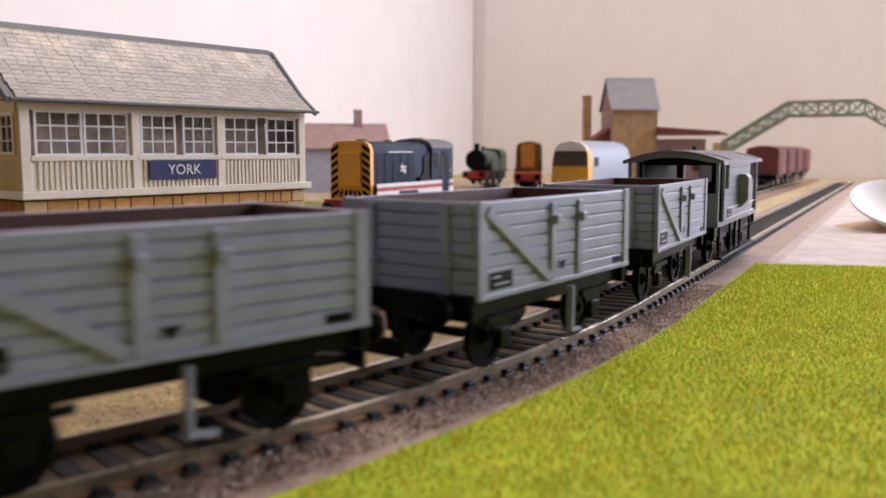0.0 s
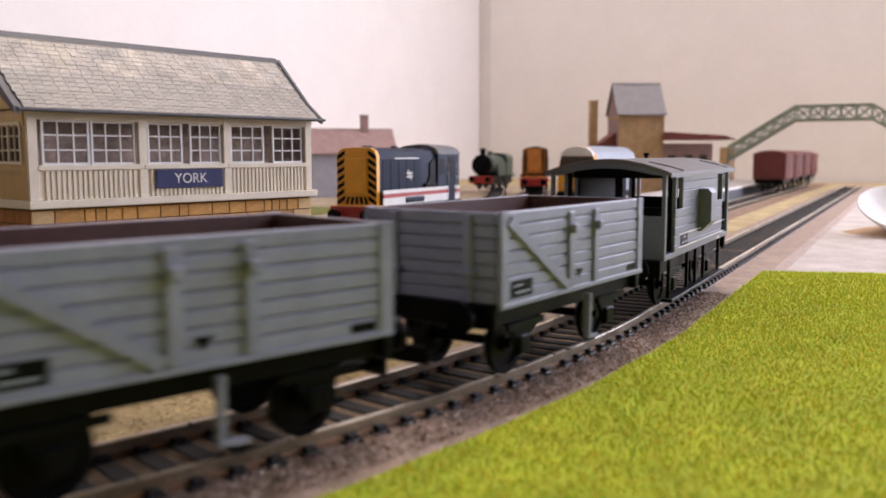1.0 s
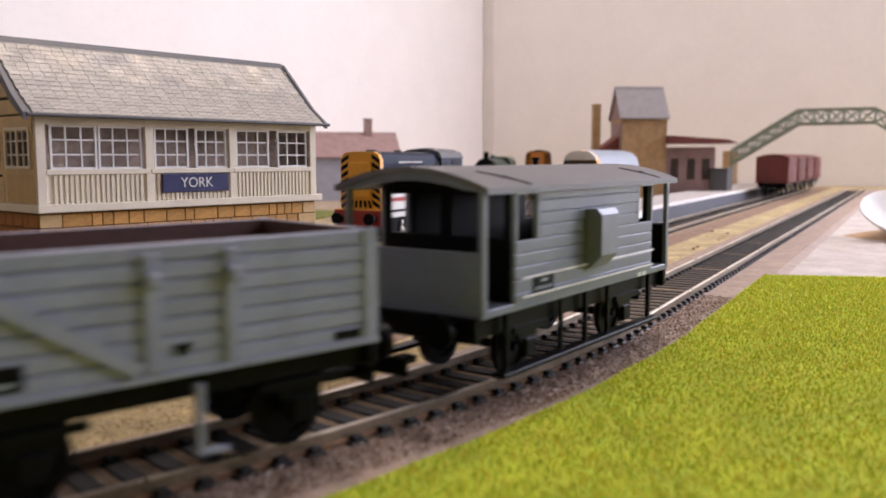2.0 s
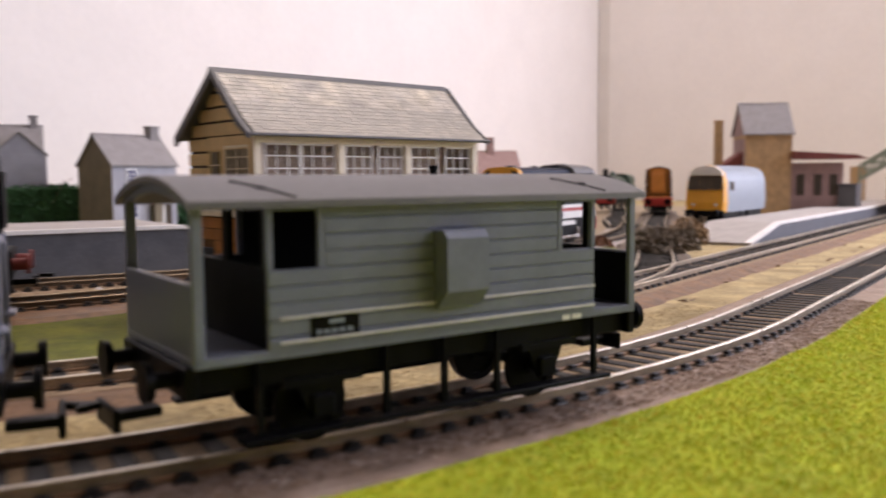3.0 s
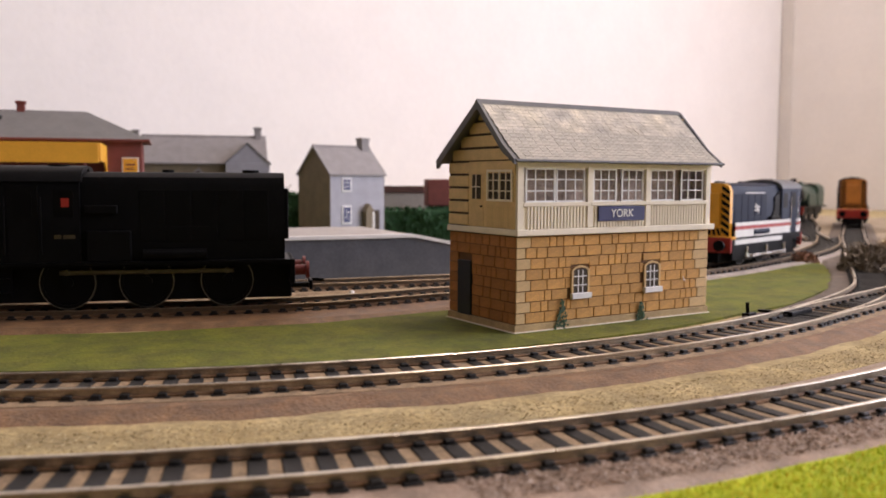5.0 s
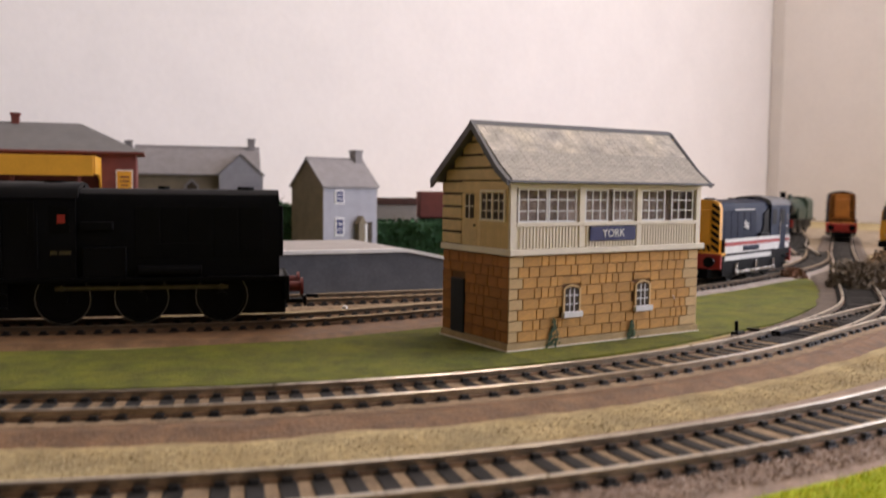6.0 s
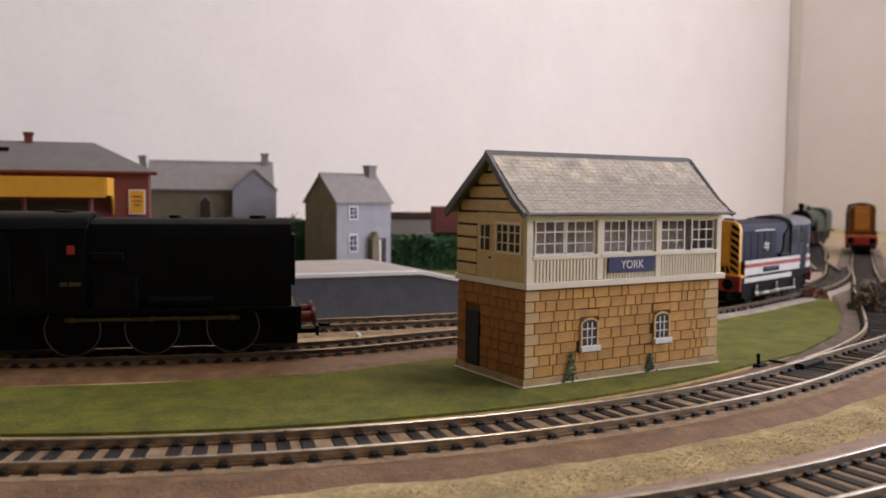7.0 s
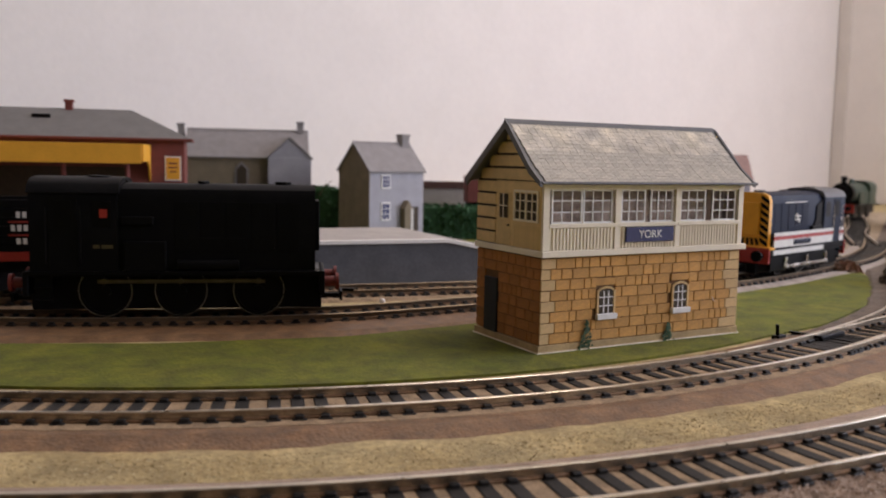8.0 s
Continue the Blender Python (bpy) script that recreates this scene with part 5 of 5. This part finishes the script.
def old_hall(m):
    t = thing("chapel_house", "grey stone house with cross gable and two chimneys", "house", m)
    gabled(t, -60, 34, 0, 44, 0, 66, 86.5, HOUSE_BROWN, HOUSE_ROOF, HOUSE_GREY, 2)
    part("cross_wing", box(B(), 3, 37.4, -6, 21, 0, 64, 0.2), HOUSE_GREY, t)
    part("cross_gable", prism(B(), [(3, 64), (37.4, 64), (20, 79.4)], "y", -6, 21), HOUSE_GREY, t)
    for s in (-1, 1):
        part("cross_roof", prism(B(), [(20, 81), (20 + s * 18.6, 64), (20 + s * 18.6, 63), (20, 79.8)], "y", -6.8, 21.5), HOUSE_ROOF, t)
    chimney(t, 29.5, 22, 78, 94, HOUSE_ROOF, 2.7)
    chimney(t, -57, 22, 80, 97, HOUSE_ROOF, 2.6, -6)
    arch = prism(B(), [(-22, 40), (-14, 40), (-14, 54), (-18, 58), (-22, 54)], "y", -0.8, 0)
    part("window", arch, GAP, t, "dark arched window")
    part("window_surround", prism(B(), [(-23.5, 38.5), (-12.5, 38.5), (-12.5, 55), (-18, 60.5), (-23.5, 55)], "y", -0.5, -0.02), HOUSE_ROOF, t)
    return t


old_hall(at(46, 456, 0, -17))


def station(m):
    """Local x runs along the platform; the canopy is on the -y side. The right-hand end is at x = 0."""
    t = thing("station_building", "red brick station with hipped slate roof and yellow canopy", "station", m)
    part("wall", box(B(), -230, 0, 0, 50, 0, 51, 0.2), BRICK, t)
    bm = B()
    e = [bm.verts.new(p) for p in ((-234, -4, 51), (4, -4, 51), (4, 54, 51), (-234, 54, 51))]
    r = [bm.verts.new(p) for p in ((-201, 25, 68.3), (-31.5, 25, 68.3))]
    for q in ((e[0], e[1], r[1], r[0]), (e[1], e[2], r[1]), (e[2], e[3], r[0], r[1]), (e[3], e[0], r[0]), (e[3], e[2], e[1], e[0])):
        bm.faces.new(q)
    bmesh.ops.recalc_face_normals(bm, faces=bm.faces)
    part("roof", bm, ST_ROOF, t, "grey hipped slate roof")
    part("fascia", box(B(), -234.5, 4.5, -4.5, 54.5, 49.8, 51.1, 0.1), BRICK, t)
    chimney(t, -67, 25, 65, 73.5, BRICK, 2.1)
    part("rooflight", box(B(), -86, -76, 14, 18, 61.8, 64.2, 0.2), BLACK_MATT, t)
    part("poster", box(B(), -10.5, -2.6, -0.7, 0, 27, 40, 0.1), CANOPY, t, "yellow poster on the brick wall")
    part("poster_bars", box(box(box(B(), -9, -4, -0.85, -0.68, 36, 37), -9, -4, -0.85, -0.68, 33.6, 34.4), -8.4, -4.6, -0.85, -0.68, 31.2, 32), BRICK, t)
    part("poster_border", box(B(), -11.2, -1.9, -0.5, -0.02, 26.3, 40.7), WHITE, t)
    can = part("canopy", box(B(), -225, -20, -52, -0.2, 44.5, 46.5, 0.2), CANOPY, t, "yellow canopy with deep valance")
    part("valance", box(B(), -225, -20, -53, -52, 36.5, 47, 0.15), CANOPY, can)
    side = prism(B(), [(-52, 47), (-0.2, 47), (-0.2, 26), (-8, 34), (-20, 37.5), (-52, 37.5)], "x", -20, -19)
    part("side_valance", side, CANOPY, can)
    for x in (-210, -160, -110, -60, -28):
        part("canopy_post", rod(B(), (x, -44, 0), (x, -44, 44.5), 1.3, 10), BRICK, can)
    part("doorway", box(B(), -80, -66, -0.4, 0, 0, 30), GAP, t)
    # shade under the canopy, put in as a dark sheet on the wall
    part("shadowed_front", box(B(), -225, -32, -0.3, 0, 0, 34), GAP, t, "dark sheet painting the canopy's shade on the front")
    return t


station(at(-51, 297, 23, -14))


def long_block(name, label, line, width, z, ramp, top, wall, edge=WHITE, side=1):
    """A platform along a line (its front edge), with a pale coping and, if asked, a ramp at its first end."""
    t = thing(name, label, "platform")
    tagged(t, kind="structure")
    bm, tp, cop = B(), B(), B()
    n = len(line)
    rows, trows, crows = [], [], []
    for i, (x, y, h) in enumerate(line):
        a = radians(h)
        nx, ny = -math.sin(a) * side, math.cos(a) * side
        d = i * 4.0
        zz = z * min(1.0, 0.15 + 0.85 * d / ramp) if ramp else z
        rows.append([bm.verts.new((x + nx * o, y + ny * o, q)) for o, q in ((0.6, -0.4), (0.6, zz - 1.2), (width, zz - 1.2), (width, -0.4))])
        trows.append([tp.verts.new((x + nx * o, y + ny * o, q)) for o, q in ((0.7, zz - 1.3), (0.7, zz), (width, zz), (width, zz - 1.3))])
        crows.append([cop.verts.new((x + nx * o, y + ny * o, q)) for o, q in ((-0.6, zz - 1.5), (-0.6, zz + 0.25), (4.0, zz + 0.25), (4.0, zz - 0.5))])
    for mesh, rr in ((bm, rows), (tp, trows), (cop, crows)):
        for a, b in zip(rr, rr[1:]):
            for j in range(4):
                mesh.faces.new((a[j], a[(j + 1) % 4], b[(j + 1) % 4], b[j]))
        mesh.faces.new(rr[0]), mesh.faces.new(rr[-1])
        bmesh.ops.recalc_face_normals(mesh, faces=mesh.faces)
    part("platform_wall", bm, wall, t)
    part("platform_surface", tp, top, t)
    part("coping", cop, edge, t, "pale coping along the edge")
    return t


near_edge = spline([(150, 151), (70, 161), (0, 170), (-100, 184), (-250, 208), (-420, 250)], 4.0)
long_block("platform", "grey station platform with a white coping edge and ramped end", near_edge, 84, 23, 95, PLAT_TOP, PLAT_WALL, WHITE, -1)
far_edge = spline([(x, b_at(x)[1] + 24) for x in (385, 500, 700, 900, 1080)], 4.0)
long_block("far_platform", "long pale platform with a ramped end", far_edge, 50, 12, 70, PLAT_TOP, PLAT_WALL)


def tower_house(m):
    t = thing("tower_house", "tall tan stone station house with grey roof", "house", m)
    gabled(t, -24, 24, -22, 22, 0, 92, 122, TOWER_STONE, HOUSE_ROOF, PINK_ROOF, 2.5)
    part("string_course", box(B(), -24.6, 24.6, -22.6, 22.6, 84, 87, 0.3), TOWER_STONE, t)
    chimney(t, -46, 0, 0, 104, TOWER_STONE, 4.0)
    part("lean_to", prism(B(), [(-50, 0), (-50, 52), (-24, 70), (-24, 0)], "y", -14, 14), BRICK, t, "low red-roofed extension")
    part("low_wing", box(B(), 24, 78, -20, 20, 0, 58, 0.3), PINK_ROOF, t, "pale pink low wing")
    part("canopy", prism(B(), [(22, 62), (24, 70), (86, 66), (98, 62)], "y", -34, 24), MAROON, t, "dark maroon canopy roof")
    for x in (34, 52, 68):
        part("window", box(B(), x - 4, x + 4, -20.5, -20, 24, 46), GAP, t)
    return t


tower_house(at(748, 238, 0, -45))
kiosk = tagged(part("platform_kiosk", box(box(B(), -13, 13, -9, 9, 0, 22, 0.6), -14, 14, -10, 10, 22, 24, 0.4), SLATE_EDGE, None, "dark grey box-shaped platform hut", m=at(798, b_at(798)[1] + 46, 12, HEAD)), "", "hut")


def pink_house(m):
    t = thing("terrace_house", "grey house with pale red roof and chimney, far off", "house", m)
    gabled(t, -95, 0, -20, 24, 0, 52, 76, HOUSE_GREY, PINK_ROOF, HOUSE_GREY, 3)
    chimney(t, -30, 2, 70, 92, PINK_ROOF, 4)
    return t


pink_house(at(622, 482, 0, -30))


def footbridge():
    t = thing("footbridge", "grey-green lattice footbridge across the far tracks", "bridge")
    P = [Vector(p) for p in ((1030, 250, 40), (1047, 172, 90), (1066, 86, 90), (1083, 8, 40))]
    side = Vector((DX, DY, 0))
    for s in (-13, 13):
        for a, b in zip(P, P[1:]):
            o = side * s
            part("bottom_chord", beam(B(), a + o, b + o, 2.6, 2.6), BRIDGE, t)
            part("top_chord", beam(B(), a + o + Vector((0, 0, 17)), b + o + Vector((0, 0, 17)), 2.6, 2.6), BRIDGE, t)
            n = max(4, round((b - a).length / 17))
            for i in range(n):
                p, q = a.lerp(b, i / n) + o, a.lerp(b, (i + 1) / n) + o
                part("lattice_bar", beam(B(), p, q + Vector((0, 0, 17)), 1.4, 1.4), BRIDGE, t)
                part("lattice_bar", beam(B(), p + Vector((0, 0, 17)), q, 1.4, 1.4), BRIDGE, t)
                part("upright", beam(B(), p, p + Vector((0, 0, 17)), 1.6, 1.6), BRIDGE, t)
    for a, b in zip(P, P[1:]):
        m = B()
        v = [m.verts.new(c) for c in (a - side * 12, a + side * 12, b + side * 12, b - side * 12)]
        w = [m.verts.new(x.co - Vector((0, 0, 2))) for x in v]
        m.faces.new(v), m.faces.new(w[::-1])
        for i in range(4):
            m.faces.new((v[i], w[i], w[(i + 1) % 4], v[(i + 1) % 4]))
        bmesh.ops.recalc_face_normals(m, faces=m.faces)
        part("deck", m, BRIDGE, t)
    for p in (P[0], P[3]):
        for s in (-11, 11):
            q = p + side * s
            part("column", rod(B(), (q.x, q.y, 0), (q.x, q.y, p.z), 2.2, 10), BRIDGE, t)
    for k, p in ((0, P[0]), (3, P[3])):
        e = (P[0] - P[1]).normalized() if k == 0 else (P[3] - P[2]).normalized()
        e.z = 0
        foot = B()
        c = p + e * 4
        beam(foot, (c.x, c.y, 0), (c.x, c.y, 56), 26, 10)
        prism_pts = [c, c + e * 30]
        part("stair_block", foot, TOWER_STONE, t, "brown brick stair support")
        low = p + e * 42
        part("stair_flight", beam(B(), (p.x, p.y, p.z), (low.x, low.y, 2), 24, 3), TOWER_STONE, t)
    return t


footbridge()


def dish(m):
    """A white shallow dish with a rim, set on its edge against a mound."""
    bm = B()
    rows = []
    for r, z in ((0, -9), (14, -8.4), (26, -5.5), (34, -1.2), (37, 0.6), (38.4, 0.9), (38.4, -0.4), (35, -2.6), (26, -7.5), (14, -10.2), (0, -10.8)):
        rows.append([bm.verts.new((r * 0.86 * math.cos(a), r * 0.74 * math.sin(a), z)) for a in [2 * math.pi * k / 48 for k in range(48)]])
    for a, b in zip(rows, rows[1:]):
        for k in range(48):
            bm.faces.new((a[k], a[(k + 1) % 48], b[(k + 1) % 48], b[k]))
    bmesh.ops.remove_doubles(bm, verts=bm.verts, dist=0.01)
    bmesh.ops.recalc_face_normals(bm, faces=bm.faces)
    return tagged(part("white_dish", bm, WHITE, None, "white oval dish tilted beside the far track", True, m), "", "dish")


dish(at(446, -104, 14.5, -48, 27))


def mound(name, label, x, y, r, h, mt, seed):
    bm = B()
    n, rings = 28, 7
    rows = []
    for j in range(rings + 1):
        k = j / rings
        row = []
        for i in range(n):
            a = 2 * math.pi * i / n
            f = 1 + 0.25 * noise.noise((math.cos(a) * 1.4 + seed, math.sin(a) * 1.4, 0))
            row.append(bm.verts.new((x + r * f * (1 - k) * math.cos(a), y + r * f * (1 - k) * math.sin(a), -0.4 + h * math.sin(k * math.pi / 2) * (1 + 0.12 * noise.noise((i * 0.6, k * 3, seed))))))
        rows.append(row)
    for a, b in zip(rows, rows[1:]):
        for i in range(n):
            bm.faces.new((a[i], a[(i + 1) % n], b[(i + 1) % n], b[i]))
    bmesh.ops.remove_doubles(bm, verts=bm.verts, dist=0.01)
    bmesh.ops.recalc_face_normals(bm, faces=bm.faces)
    return setting(name, bm, mt, label, "mound", True)


mound("mound", "low brown earth mound under the dish", 462, -98, 40, 6, TOWER_STONE, 3.0)


def bush(name, label, x, y, w, d, h, mt, count, seed, leaf=1.5, ang=0.0, twigs=0, clipped=False):
    """A ragged clump of many small leaves over thin twigs."""
    rng = random.Random(seed)
    t = thing(name, label, "bush", at(x, y, 0, ang))
    bm = B()
    for i in range(count):
        while True:
            p = Vector((rng.uniform(-1, 1), rng.uniform(-1, 1), rng.uniform(0, 1)))
            if clipped or p.x ** 2 + p.y ** 2 + p.z ** 2 < 1.1 and noise.noise((p.x * 2.5 + seed, p.y * 2.5, p.z * 2.5)) > -0.22:
                break
        c = Vector((p.x * w, p.y * d, p.z * h))
        q = Euler((rng.uniform(0, 6), rng.uniform(0, 6), rng.uniform(0, 6)))
        s = leaf * rng.uniform(0.6, 1.4)
        vs = []
        for k in ((-1, -0.5), (1, -0.5), (0.5, 0.7), (-0.5, 0.7)):
            v = Vector((k[0] * s, k[1] * s, 0.2 * k[0]))
            v.rotate(q)
            vs.append(bm.verts.new(c + v))
        bm.faces.new(vs)
    part("foliage", bm, mt, t)
    if clipped:
        part("hedge_core", box(B(), -w + 2, w - 2, -d + 2, d - 2, 0, h - 2, 0.8), mt, t)
    tw = B()
    for i in range(twigs or 14):
        a = rng.uniform(0, 6.28)
        e = rng.uniform(0.4, 1.05)
        rod(tw, (rng.uniform(-w, w) * 0.5, rng.uniform(-d, d) * 0.5, 0), (w * e * math.cos(a), d * e * math.sin(a), h * rng.uniform(0.5, 1.15)), 0.6, 5, 0.25)
    part("twigs", tw, TWIG, t)
    return t


bush("lichen_bush", "grey-brown twiggy lichen bush beside the points", 296, 62, 26, 16, 15, TWIG, 1500, 5, 1.4, 30, 90)
bush("lichen_bush", "pale brown lichen clump beside the branch", 372, 90, 20, 14, 17, TAN_LICHEN, 1200, 6, 1.4, 20, 50)
bush("lichen_bush", "small rust-brown lichen tuft at the tip of the lawn", 309, 113, 13, 8, 7, RUST_LICHEN, 420, 16, 1.1, 20, 12)
bush("lichen_bush", "dark twiggy lichen clump among the points", 336, 70, 17, 11, 12, TWIG, 800, 17, 1.3, 40, 50)
bush("hedge", "dark green clipped hedge behind the platform", 190, 372, 62, 7, 29, HEDGE, 3600, 8, 1.6, -20, 14, True)
bush("hedge", "dark green clipped hedge beside the cottage", 60, 430, 70, 7, 42, HEDGE, 3600, 9, 1.6, -20, 14, True)

setting("lawn_back", flat_patch([(-420, 330), (-100, 275), (90, 245), (260, 250), (420, 330), (380, 520), (150, 560), (-420, 470)], 1.2), GRASS_OLD, "olive-green grass mat behind the platform", "grass")
wall_low = thing("low_wall", "pale grey low wall behind the hedge", "wall", at(180, 440, 0, -20))
part("wall", box(B(), -60, 90, -4, 4, 0, 40, 0.3), PLAT_TOP, wall_low)
part("coping", box(B(), -60.5, 90.5, -5, 5, 40, 46, 0.3), BROWN_IN, wall_low, "dark brown coping")
crate = thing("red_van_body", "small red box van body behind the signal box", "van", at(195, 395, 0, -20))
part("body", box(B(), 4, 30, -9, 9, 30, 52, 0.6), BRICK, crate)
part("stand", box(B(), 6, 28, -7, 7, 0, 30, 0.4), BLACK_MATT, crate)

# points: lever, tie bar box and check rail on the inner track
points_box = thing("point_motor", "small black point lever and tie bar on the track", "point lever", at(112, -24, 1.3, HEAD))
part("housing", box(B(), -9, 9, -3.4, 3.4, 0.6, 2.6, 0.4), BLACK, points_box)
part("lever", rod(B(), (-12, 12, 0), (-12.6, 12, 5.0), 0.7, 8), BLACK, points_box)
part("lever_base", box(B(), -14, -8, 10.5, 13.5, -0.6, 1.0, 0.3), BLACK, points_box)
part("tie_bar", box(B(), -2, 0, -14, 13, 0.3, 1.2, 0.1), BLACK, points_box)

pebble = B()
bmesh.ops.create_icosphere(pebble, subdivisions=2, radius=1.3, matrix=Matrix.Translation((-5, 112, 2.0)))
tagged(part("pebble", pebble, WHITE, None, "tiny white stone lying between the tracks"), "", "stone")


# ---- loose cover ----
def inside(p, poly):
    c = False
    for (xa, ya), (xb, yb) in zip(poly, poly[1:] + poly[:1]):
        if (ya > p[1]) != (yb > p[1]) and p[0] < (xb - xa) * (p[1] - ya) / (yb - ya) + xa:
            c = not c
    return c


def grass_blades():
    rng = np.random.default_rng(3)
    n = 300000
    near = rng.random(n) < 0.75
    x = np.where(near, rng.uniform(-190, 255, n), rng.uniform(-200, 262, n))
    y = np.where(near, rng.uniform(-225, -94, n), rng.uniform(-260, -92, n))
    r = np.hypot(x - CX, y - CY)
    lim = R_OUT + 21.5 + 2.0 * np.clip((66 - x) / 60, 0, 1) + 5.0 * np.clip((1 - x) / 85, 0, 1)
    dline = (x - (CX + R_OUT * math.sin(radians(HEAD)))) * -DY + (y - (CY - R_OUT * math.cos(radians(HEAD)))) * DX
    ok = np.where(x < 111, r > lim, dline < -21.5) & (x < 236 - (y + 98) * 0.6)
    x, y = x[ok], y[ok]
    n = len(x)
    h = rng.uniform(0.4, 1.2, n)
    a = rng.uniform(0, 6.283, n)
    lean = rng.uniform(0.2, 0.9, n)
    b = rng.uniform(0, 6.283, n)
    w = 0.12
    v = np.empty((n, 3, 3))
    v[:, 0] = np.stack([x - w * np.cos(a), y - w * np.sin(a), np.full(n, 1.5)], 1)
    v[:, 1] = np.stack([x + w * np.cos(a), y + w * np.sin(a), np.full(n, 1.5)], 1)
    v[:, 2] = np.stack([x + lean * np.cos(b), y + lean * np.sin(b), 1.5 + h], 1)
    me = bpy.data.meshes.new("mesh")
    me.from_pydata((v.reshape(-1, 3) * MM).tolist(), [], np.arange(3 * n).reshape(-1, 3).tolist())
    me.materials.append(BLADE)
    tagged(new("grass_fibres", me), "short upright lime and yellow grass fibres", "grass", "", "stuff")


def island_mat(name, colours, rough):
    m = bpy.data.materials.new(name)
    m.use_nodes = True
    nt = m.node_tree
    b = nt.nodes["Principled BSDF"]
    b.inputs["Roughness"].default_value = rough
    b.inputs["Specular IOR Level"].default_value = 0.25
    g = nt.nodes.new("ShaderNodeNewGeometry")
    r = nt.nodes.new("ShaderNodeValToRGB")
    r.color_ramp.elements[0].color = (*colours[0], 1)
    r.color_ramp.elements[1].color = (*colours[-1], 1)
    for i, c in enumerate(colours[1:-1]):
        e = r.color_ramp.elements.new((i + 1) / (len(colours) - 1))
        e.color = (*c, 1)
    nt.links.new(g.outputs["Random Per Island"], r.inputs[0])
    nt.links.new(r.outputs[0], b.inputs["Base Color"])
    return m


BLADE = island_mat("grass_fibre", [(0.17, 0.32, 0.012), (0.46, 0.58, 0.02), (0.62, 0.68, 0.028), (0.55, 0.64, 0.024), (0.75, 0.68, 0.04), (0.85, 0.46, 0.06)], 0.7)
GRIT = island_mat("grit_grains", [(0.13, 0.08, 0.05), (0.3, 0.205, 0.14), (0.4, 0.285, 0.2), (0.68, 0.57, 0.48)], 0.45)
SAND_GRIT = island_mat("sand_grains", [(0.2, 0.14, 0.06), (0.4, 0.31, 0.15), (0.62, 0.53, 0.33), (0.42, 0.33, 0.16)], 0.8)


def grains(name, label, n, r0, r1, s0, s1, size, z, mt, seed):
    """Loose grains strewn between two radii of the loop."""
    rng = np.random.default_rng(seed)
    v, f = [], []
    s = rng.uniform(s0, s1, n)
    rr = rng.uniform(r0, r1, n)
    for i in range(n):
        x, y, _ = on_curve(s[i], rr[i])
        q = size * rng.uniform(0.5, 1.3)
        d = rng.normal(size=(4, 3))
        d /= np.linalg.norm(d, axis=1)[:, None]
        d[:, 2] = np.abs(d[:, 2])
        k = len(v)
        v += [((x + q * a) * MM, (y + q * b) * MM, (z + q * (c - 0.3)) * MM) for a, b, c in d]
        f += [(k, k + 1, k + 2), (k, k + 2, k + 3), (k, k + 3, k + 1), (k + 1, k + 3, k + 2)]
    me = bpy.data.meshes.new("mesh")
    me.from_pydata(v, [], f)
    me.materials.append(mt)
    tagged(new(name, me), label, "ballast", "", "stuff")


grass_blades()
grains("ballast_grit", "coarse brown ballast grains beside the outer rail", 12000, 448, 459, -110, 160, 0.45, 1.75, GRIT, 1)
grains("sand_grit", "pale sandy grains between the two tracks", 14000, 400, 419, -260, 120, 0.36, 0.0, SAND_GRIT, 2)

grains("ground_crumb_scatter", "dark brown crumbs strewn on the sandy strip", 26, 388, 416, 110, 420, 1.7, 0.2, BALLAST, 5)

stonework(BOX, BOX_LOWER, BOX_DIMS)
part("paint_chip", prism(B(), [(-0.5, 1.2), (0.1, 0.3), (0.7, -0.6), (0.2, -0.4)], "y", -0.2, 0.0), WHITE, BOX, "small white scrape on the stone", m=at(79.0, -0.1, 13.6))

# the van's leading end, in mm along the outer track
RUN = [(0.0, 171.0), (0.5, 131.5), (1.0, 90.5), (1.5, 47.4), (2.0, 1.6), (2.2, -16.6), (2.75, -66.8), (3.3, -117.2), (3.5, -136.4), (3.7, -156.8), (4.0, -187.4), (4.2, -209.6), (4.5, -246.2), (5.0, -308.0), (6.0, -432.0), (7.0, -556.0), (8.0, -680.0)]


def run(t):
    times = [r[0] for r in RUN]
    i = max(1, min(len(RUN) - 1, int(np.searchsorted(times, t))))
    (a, p), (b, q) = RUN[i - 1], RUN[i]
    return p + (q - p) * (t - a) / (b - a)


def motions():
    """The goods train rolls along the outer track; its wheels turn with it."""
    for ob, off in TRAIN:
        rows = []
        for t, s in RUN:
            x, y, h = on_curve(s + off)
            rows.append((t, at(x, y, RAIL_Z, h)))
        walk(ob, rows)
        for w in [c for c in ob.children if c.name.startswith("wheelset")]:
            home = w.matrix_basis.translation / MM
            walk(w, [(k / 15, at(home.x, home.y, home.z, 0, 0, math.degrees((run(k / 15) - RUN[0][1]) / 6.0))) for k in range(121)])


motions()
